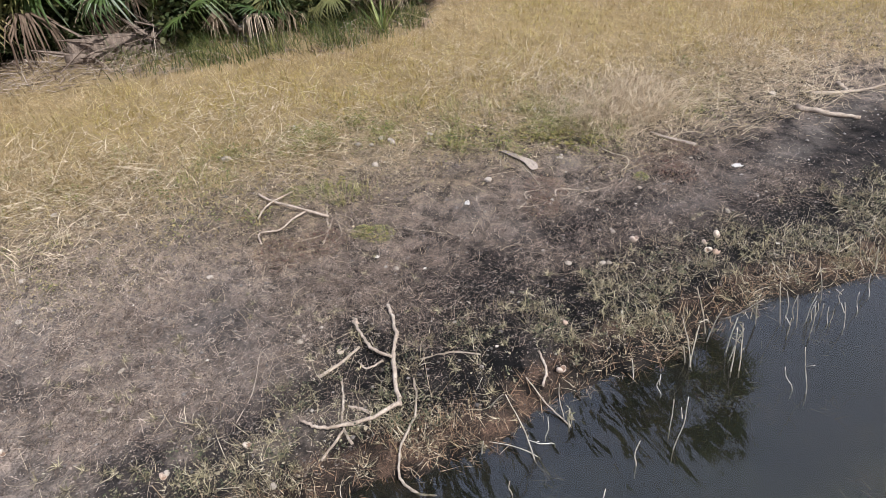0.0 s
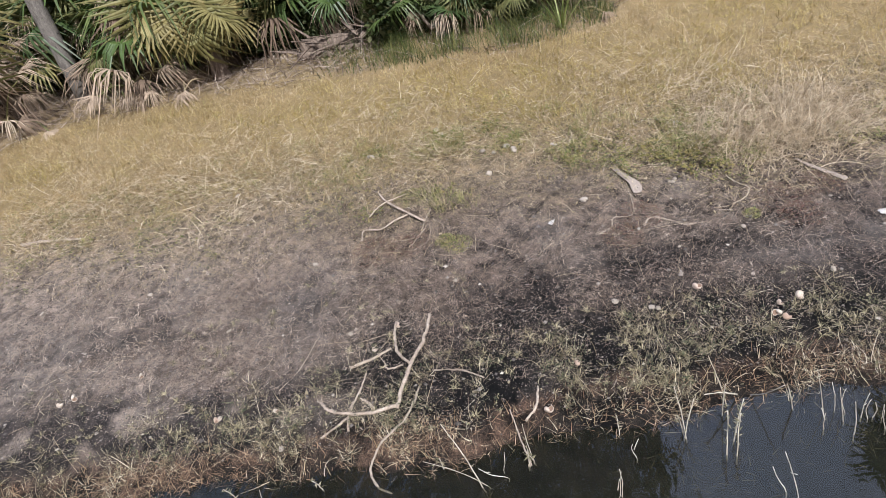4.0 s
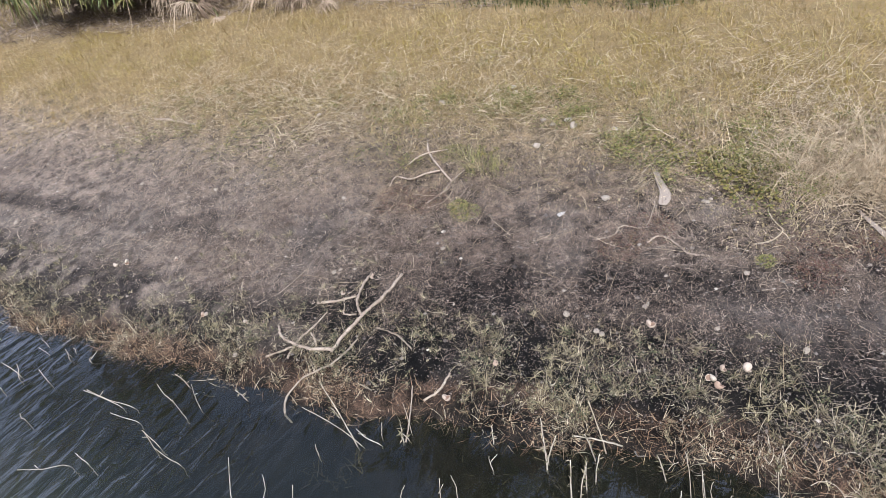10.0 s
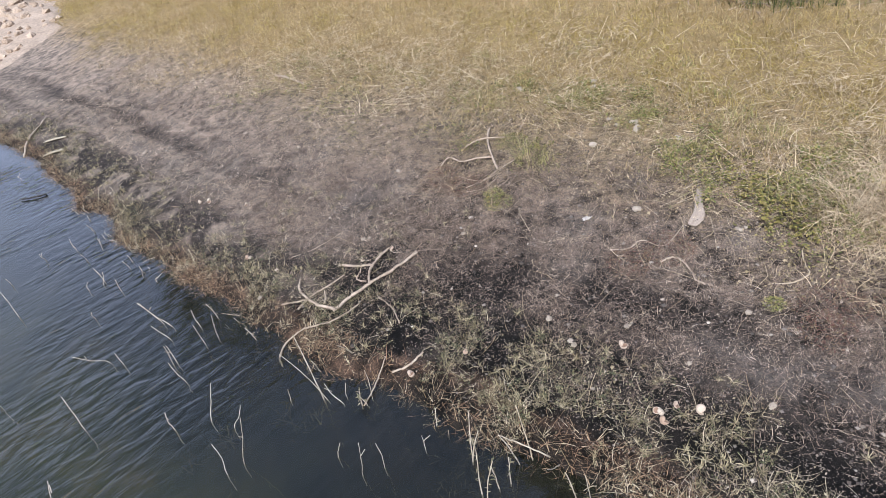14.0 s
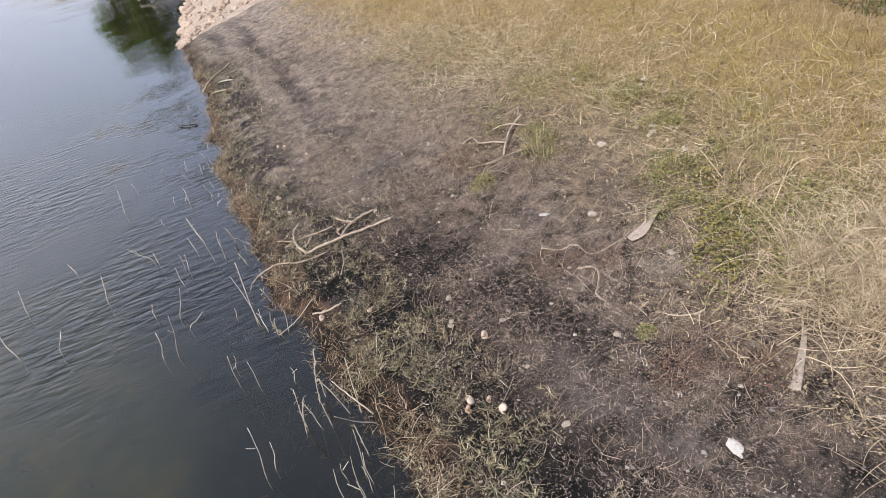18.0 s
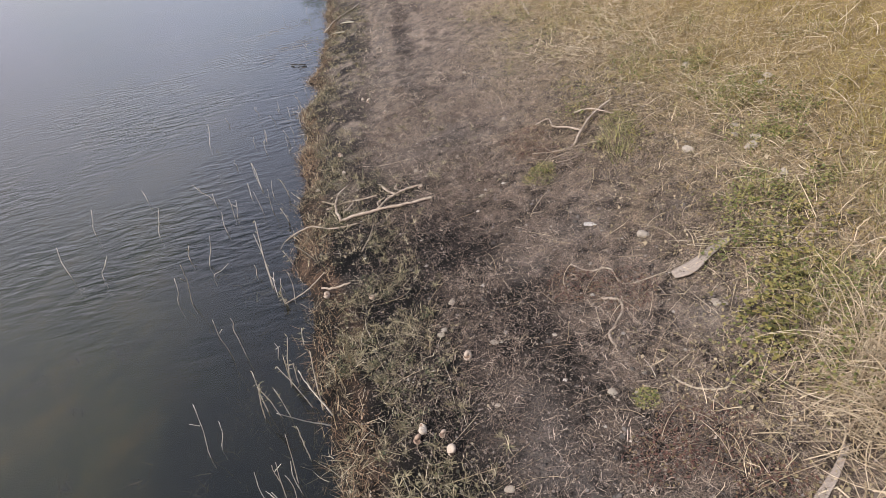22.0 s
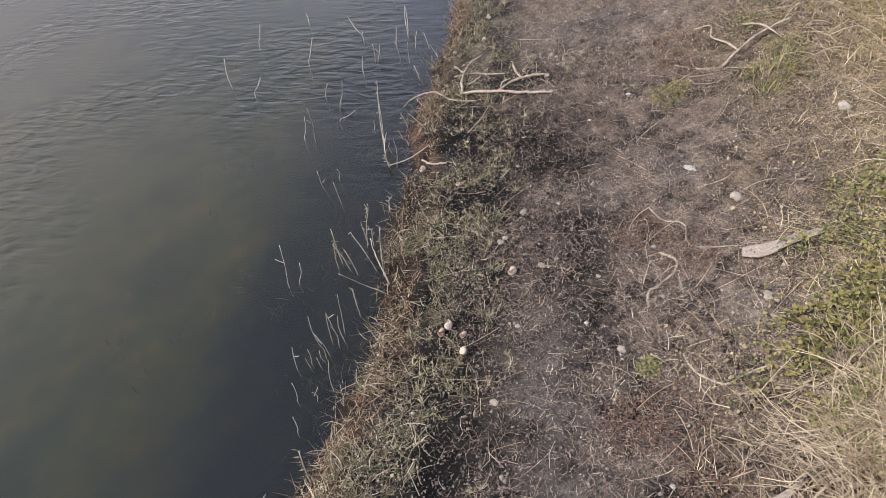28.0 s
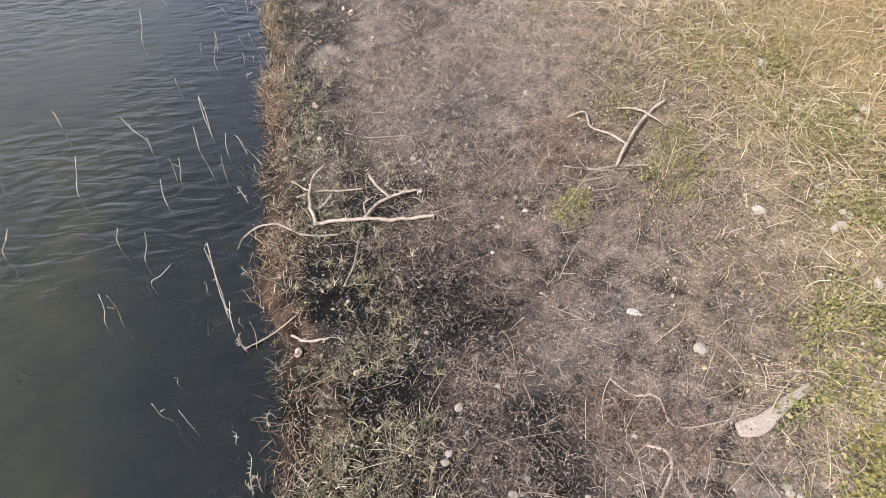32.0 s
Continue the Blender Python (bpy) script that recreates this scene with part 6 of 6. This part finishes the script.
# a low, dense row that droops over the field's edge
for k, (x, y, s, dead, olive) in enumerate(((5.3, -0.2, 0.7, 0.3, 0.2), (5.15, -1.0, 0.65, 0.3, 0.3), (5.0, -1.45, 0.65, 0.2, 0.4), (4.85, -1.85, 0.6, 0.1, 0.6), (4.85, -2.35, 0.65, 0.6, 0.2), (5.0, -2.85, 0.7, 0.4, 0.3), (5.5, -0.6, 0.75, 0.3, 0.2))):
    palmetto(x, y, 340 + k, 20, s, dead, olive)
palmetto(5.5, 14.6, 402, 12, 0.9, 0.2, 0.3)
# grassy palmetto seedlings at the thicket's foot
random.seed(401)
seedling = empty("young_palm", 4.22, -1.84, gh(4.22, -1.84))
for k in range(26):
    az, lean, ln = random.uniform(0, 6.28), random.uniform(0.08, 0.75), random.uniform(0.36, 0.58)
    v, f = blades(np.array([[0.02 * math.cos(az), 0.02 * math.sin(az), 0.0]]), np.array([az]), np.array([ln]), np.array([lean]), np.array([random.uniform(0.2, 0.9)]), np.array([random.uniform(0.014, 0.024)]), 5, 0.7, 0.9, 0.15)
    ob = new("leaf", fast_mesh("leaf", v, f, M_YOUNG))
    ob.parent = seedling
tagged(seedling, "bright green young palm with upright strap leaves", "palm seedling")


def dead_frond(x, y, az, tilt, size, seed):
    random.seed(seed)
    root = empty("dead_frond", x, y, gh(x, y) + 0.03)
    frond(root, (0, 0, 0.02), az, tilt, 0.7 * size, "dead", size)
    return tagged(root, "fallen dry tan palm frond in the thicket", "palm frond", "fallen palm fronds")


for k, (x, y, az, tilt, s) in enumerate(((5.6, 4.7, 3.6, 0.35, 1.0), (5.5, 5.0, 4.2, 0.25, 1.0), (5.75, 4.65, 3.9, 0.6, 0.9), (5.7, 2.9, 3.4, 0.2, 0.9), (5.8, 3.2, 2.8, 0.25, 0.9), (5.5, 2.45, 3.4, 0.1, 0.8),
                                         (5.4, 2.2, 3.0, 0.15, 0.8), (4.5, -2.1, 3.6, 0.12, 0.5), (5.1, -0.65, 3.3, 0.5, 0.7), (5.6, 3.3, 3.6, 0.15, 0.7), (5.55, 4.75, 2.6, 0.95, 1.25), (5.7, 5.0, 3.3, 1.0, 1.3), (5.5, 4.8, 4.4, 0.8, 1.2), (5.7, 4.9, 3.5, 0.75, 1.1), (5.5, 4.5, 3.9, 0.05, 1.0), (5.8, 3.1, 3.6, 0.35, 1.0), (5.8, 2.9, 3.9, 0.3, 0.9), (5.7, 3.0, 3.9, 0.45, 1.0), (5.7, 3.1, 3.3, 0.55, 1.2), (5.75, 3.3, 4.4, 0.3, 1.0))):
    dead_frond(x, y, az, tilt, s, 600 + k)

# dead skirts: tall stalks whose dry fans hang straight down
for k, (x, y, n, s, dry) in enumerate(((5.75, 4.75, 9, 1.4, 2), (6.1, 5.3, 8, 1.5, 2), (5.95, 2.75, 9, 1.3, 2), (5.45, 2.0, 9, 0.95, 0), (5.9, 6.5, 8, 1.3, 0), (6.2, -0.1, 7, 1.15, 3))):
    random.seed(650 + k)
    root = empty("dead_skirt", x, y, gh(x, y))
    part("crown_base", tube([(0, 0, -0.05), (0.02, 0.02, 0.2), (0.0, 0.03, 0.5)], 0.12, 0.08, 8, 4, 0.2), M_HUSK, root)
    for q in range(n):
        frond(root, (0.0, 0.02, 0.42), 3.4 + random.uniform(-1.1, 1.1), random.uniform(0.75, 1.25), random.uniform(0.5, 0.75) * s, "dead" if q % 3 < dry else "olive", s * random.uniform(1.0, 1.35), True)
    tagged(root, "palmetto whose dry tan fans hang down" if dry else "palmetto whose yellow-green fans droop to the ground", "palmetto", "palmettos with hanging fans")

# the fallen, rotting palm log and husks
limbs("fallen_log", (5.3, 0.5), [("log", [(5.45, 0.95, 0.06), (5.4, 0.7, 0.08), (5.36, 0.4, 0.08), (5.3, 0.05, 0.05)], 0.1, 0.06), ("husk", [(5.3, 1.0, 0.03), (5.2, 0.8, 0.05), (5.15, 0.6, 0.04)], 0.05, 0.03), ("husk", [(5.2, 0.5, 0.03), (5.15, 0.3, 0.04), (5.1, 0.1, 0.03)], 0.05, 0.02)],
      "rotting brown palm log with loose husks", "log", M_HUSK)

root = empty("palm_stump", 4.85, -0.66, gh(4.85, -0.66))
part("stump", tube([(0, 0, -0.04), (0.02, -0.01, 0.12), (0.05, -0.03, 0.3)], 0.1, 0.08, 11, 7, 0.35), M_TRUNK, root)
for k in range(9):
    a = k * 0.75
    part("leaf_base", tube([(math.cos(a) * 0.07, math.sin(a) * 0.07, 0.05 + 0.02 * (k % 4)), (math.cos(a) * 0.15, math.sin(a) * 0.15, 0.16 + 0.03 * (k % 3)), (math.cos(a) * 0.2, math.sin(a) * 0.2, 0.3)], 0.022, 0.008, 6, 4), M_HUSK, root)
tagged(root, "rough dark palm stump with broken leaf bases", "stump")

# loose husks heaped along the log
random.seed(41)
for k in range(34):
    hx, hy = random.uniform(5.05, 5.4), random.uniform(-0.2, 0.95)
    a, ln = random.uniform(-1.3, 1.3) + 1.6, random.uniform(0.15, 0.42)
    lift = random.uniform(0.02, 0.2)
    dxh, dyh = math.cos(a) * ln, math.sin(a) * ln
    ob = boot("palm_husk", [(hx, hy), (hx + dxh * 0.35, hy + dyh * 0.35), (hx + dxh * 0.7, hy + dyh * 0.7), (hx + dxh, hy + dyh)], (0.03, 0.045, 0.028, 0.008), 0.007, M_HUSK, "loose brown palm husk beside a rotting log", "palm husk")
    ob.location.z += lift
    ob.rotation_euler = (random.uniform(-0.6, 0.6), random.uniform(-0.45, 0.45), 0)
    tagged(ob, group="loose palm husks")
# litter of dead fronds on the thicket floor
x, y, d = scatter(44000, 3.4, 8, -4, 11, lambda x, y, d: sm(-0.15, 0.2, x - thicket_x(y)) * sm(8, 6.5, x) * (1 - 0.65 * sm(0.3, -0.2, y)))
n = len(x)
v, f = blades(on_ground(x, y, 0.01), rng.uniform(0, 2 * np.pi, n), rng.uniform(0.08, 0.4, n), np.where(rng.random(n) < 0.12, rng.uniform(0.4, 1.1, n), rng.uniform(1.15, 1.5, n)), rng.uniform(0.0, 0.4, n), rng.uniform(0.003, 0.012, n), 2, 0.0, 0.85, 0.4)
v[:, 2] = np.maximum(v[:, 2], gz(v[:, 0], v[:, 1]) + 0.006)
stuff("thicket_litter", v, f, M_FRONDLITTER, "dry brown frond litter under palmettos", "litter")
# fresh grass tufts along the thicket's foot, shade put into their green
x, y, d = scatter(20000, 3.2, 6.0, -2.4, 0.9, lambda x, y, d: sm(0.5, 0.2, np.abs(x - thicket_x(y) - 0.4)) * sm(0.9, 0.1, y) * (0.3 + 0.7 * sm(0.4, 0.6, vnoise(x, y, 0.3, 66))))
n = len(x)
v, f = blades(on_ground(x, y, -0.005), rng.uniform(0, 2 * np.pi, n), rng.uniform(0.1, 0.3, n), rng.uniform(0.05, 0.6, n), rng.uniform(0.3, 1.2, n), rng.uniform(0.004, 0.008, n), 3)
stuff("shade_grass", v, f, M_SHADEGRASS, "longer green grass at the thicket's foot", "grass")


def leaf_cloud(count, centre, radius, size, mat, name, shell=0.5):
    """Loose small leaves gathered in uneven clumps round a centre."""
    c = np.array(centre)
    hubs = rng.normal(0, 1, (max(8, count // 120), 3))
    hubs = hubs / np.linalg.norm(hubs, axis=1)[:, None] * rng.uniform(shell, 1.0, (len(hubs), 1)) * np.array(radius)
    p = c + hubs[rng.integers(0, len(hubs), count)] + rng.normal(0, 0.16, (count, 3)) * np.array(radius)
    a, t = rng.uniform(0, 2 * np.pi, count), rng.uniform(-1, 1, count)
    s = rng.uniform(*size, count)
    fwd = np.stack([np.cos(a) * np.cos(t), np.sin(a) * np.cos(t), np.sin(t)], 1) * s[:, None]
    sd = np.stack([-np.sin(a), np.cos(a), rng.uniform(-0.5, 0.5, count)], 1) * (s * 0.35)[:, None]
    v = np.stack([p, p + fwd * 0.5 + sd, p + fwd, p + fwd * 0.5 - sd], 1).reshape(-1, 3)
    return fast_mesh(name, v, (np.arange(count) * 4)[:, None] + np.array([[0, 1, 2, 3]]), mat)


# undergrowth that fills the thicket; its leaf colour holds the interior's shade
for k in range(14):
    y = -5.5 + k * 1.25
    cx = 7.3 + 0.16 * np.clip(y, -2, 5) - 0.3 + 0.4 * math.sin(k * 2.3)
    tagged(new("undergrowth_bush", leaf_cloud(3200, (cx, y, gh(cx, y) + 1.0), (0.8, 0.85, 1.15), (0.07, 0.16), M_UNDER, "undergrowth_bush", 0.1)), "dense shrub with leaves darkened for deep thicket shade", "bush", "dark shrubs in the thicket", "stuff")


# shrubs added in the gaps, their dark leaves stand in for shade
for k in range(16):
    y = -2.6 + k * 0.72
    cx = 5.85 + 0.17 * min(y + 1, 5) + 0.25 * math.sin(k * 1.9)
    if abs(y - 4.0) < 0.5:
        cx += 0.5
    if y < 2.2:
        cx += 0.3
    tagged(new("undergrowth_bush", leaf_cloud(2600, (cx, y, gh(cx, y) + 0.42), (0.35, 0.45, 0.5), (0.05, 0.12), M_UNDER, "undergrowth_bush", 0.1)), "low shrub darkened for the shade under the palmettos", "bush", "dark shrubs in the thicket", "stuff")


# low shrubs; the last three stand in for shade under overhanging palms
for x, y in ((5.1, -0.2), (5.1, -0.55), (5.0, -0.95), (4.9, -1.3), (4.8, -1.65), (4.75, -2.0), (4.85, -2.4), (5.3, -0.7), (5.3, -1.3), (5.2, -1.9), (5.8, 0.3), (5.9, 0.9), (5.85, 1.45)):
    tagged(new("undergrowth_bush", leaf_cloud(2200, (x, y, gh(x, y) + 0.33), (0.3, 0.42, 0.38), (0.04, 0.1), M_UNDER, "undergrowth_bush", 0.1)), "low shrub with leaves darkened for thicket shade", "bush", "dark shrubs in the thicket", "stuff")


def sabal(x, y, height, seed, lean=(0, 0), radius=0.16, crown=1.55, label="tall cabbage palm with a round fan crown"):
    random.seed(seed)
    root = empty("cabbage_palm", x, y, gh(x, y))
    top = Vector((lean[0], lean[1], height))
    part("trunk", tube([(0, 0, -0.1), top * 0.35, top * 0.7, top], radius * 1.15, radius, 12, 8, 0.08), M_TRUNK, root)
    for k in range(30):
        q = random.random()
        az, tilt = random.uniform(0, 2 * math.pi), random.uniform(-0.9, 1.35)
        frond(root, top, az, tilt, crown * random.uniform(0.7, 1.0), "dead" if tilt < -0.6 else "olive" if q < 0.2 else "green", crown * random.uniform(0.95, 1.25))
    return tagged(root, label, "palm tree", "cabbage palms behind the bank")


sabal(5.98, 3.98, 8.6, 701, (0.6, 0.2), 0.085, 1.3, "slender grey-trunked cabbage palm leaning over palmettos")
sabal(6.4, -9.6, 9.6, 702, (-0.3, 0.2))
sabal(8.3, 0.4, 9.0, 703, (0.2, -0.3))
sabal(7.6, -2.4, 9.8, 705, (-0.5, 0.3))
sabal(7.5, -0.8, 11.3, 707, (0.2, 0.1), 0.15, 1.9)
sabal(7.8, 1.7, 11.6, 708, (-0.2, 0.3), 0.15, 1.9)
sabal(8.6, 3.0, 10.6, 706, (-0.4, -0.2))
sabal(6.6, 13.6, 9.0, 704, (-0.2, 0.1), 0.16, 2.2)


def tree(x, y, height, width, seed, mat=None, label="leafy green tree on the far bank"):
    random.seed(seed)
    root = empty("broadleaf_tree", x, y, gh(x, y))
    part("trunk", tube([(0, 0, -0.1), (0.1, 0.05, height * 0.3), (0.0, 0.2, height * 0.7)], 0.14, 0.05, 9, 6, 0.1), M_TRUNK, root)
    for k in range(6):
        a = k * 1.05
        part("limb", tube([(0.07, 0.08, height * 0.25), (math.cos(a) * width * 0.3, math.sin(a) * width * 0.3, height * 0.5), (math.cos(a) * width * 0.48, math.sin(a) * width * 0.48, height * 0.7)], 0.05, 0.015, 6, 4), M_TRUNK, root)
    ob = new("crown", leaf_cloud(9000, (0, 0, height * 0.52), (width * 0.5, width * 0.5, height * 0.46), (0.12, 0.26), mat or M_TREE, "crown", 0.3))
    ob.parent = root
    return tagged(root, label, "tree", "trees on the far bank")


tree(3.9, 36.8, 5.1, 3.8, 801)
tree(9.3, 35.0, 4.6, 3.6, 805)
tree(2.5, 37.5, 4.2, 2.6, 802)
tree(6.7, 36.0, 4.9, 3.8, 806, M_BROWNLEAF, "tall brown half-withered tree on the far bank")
tree(11.6, 34.0, 3.4, 3.6, 803, M_BROWNLEAF, "half-dead brown shrub on the far bank")
tree(6.2, 25.0, 3.4, 3.2, 804)
limbs("fallen_branches", (2.7, 19.0), [("limb", [(1.8, 19.0, 0.1), (2.4, 19.4, 0.22), (3.2, 19.9, 0.25)], 0.035, 0.025), ("limb", [(2.2, 18.8, 0.12), (2.8, 19.4, 0.25), (3.4, 20.2, 0.2)], 0.03, 0.02), ("twig", [(2.0, 18.9, 0.1), (2.4, 19.5, 0.4), (2.9, 20.0, 0.3)], 0.02, 0.012)],
      "pale fallen branches in the cove's shallows", "branch", M_DRIFT)
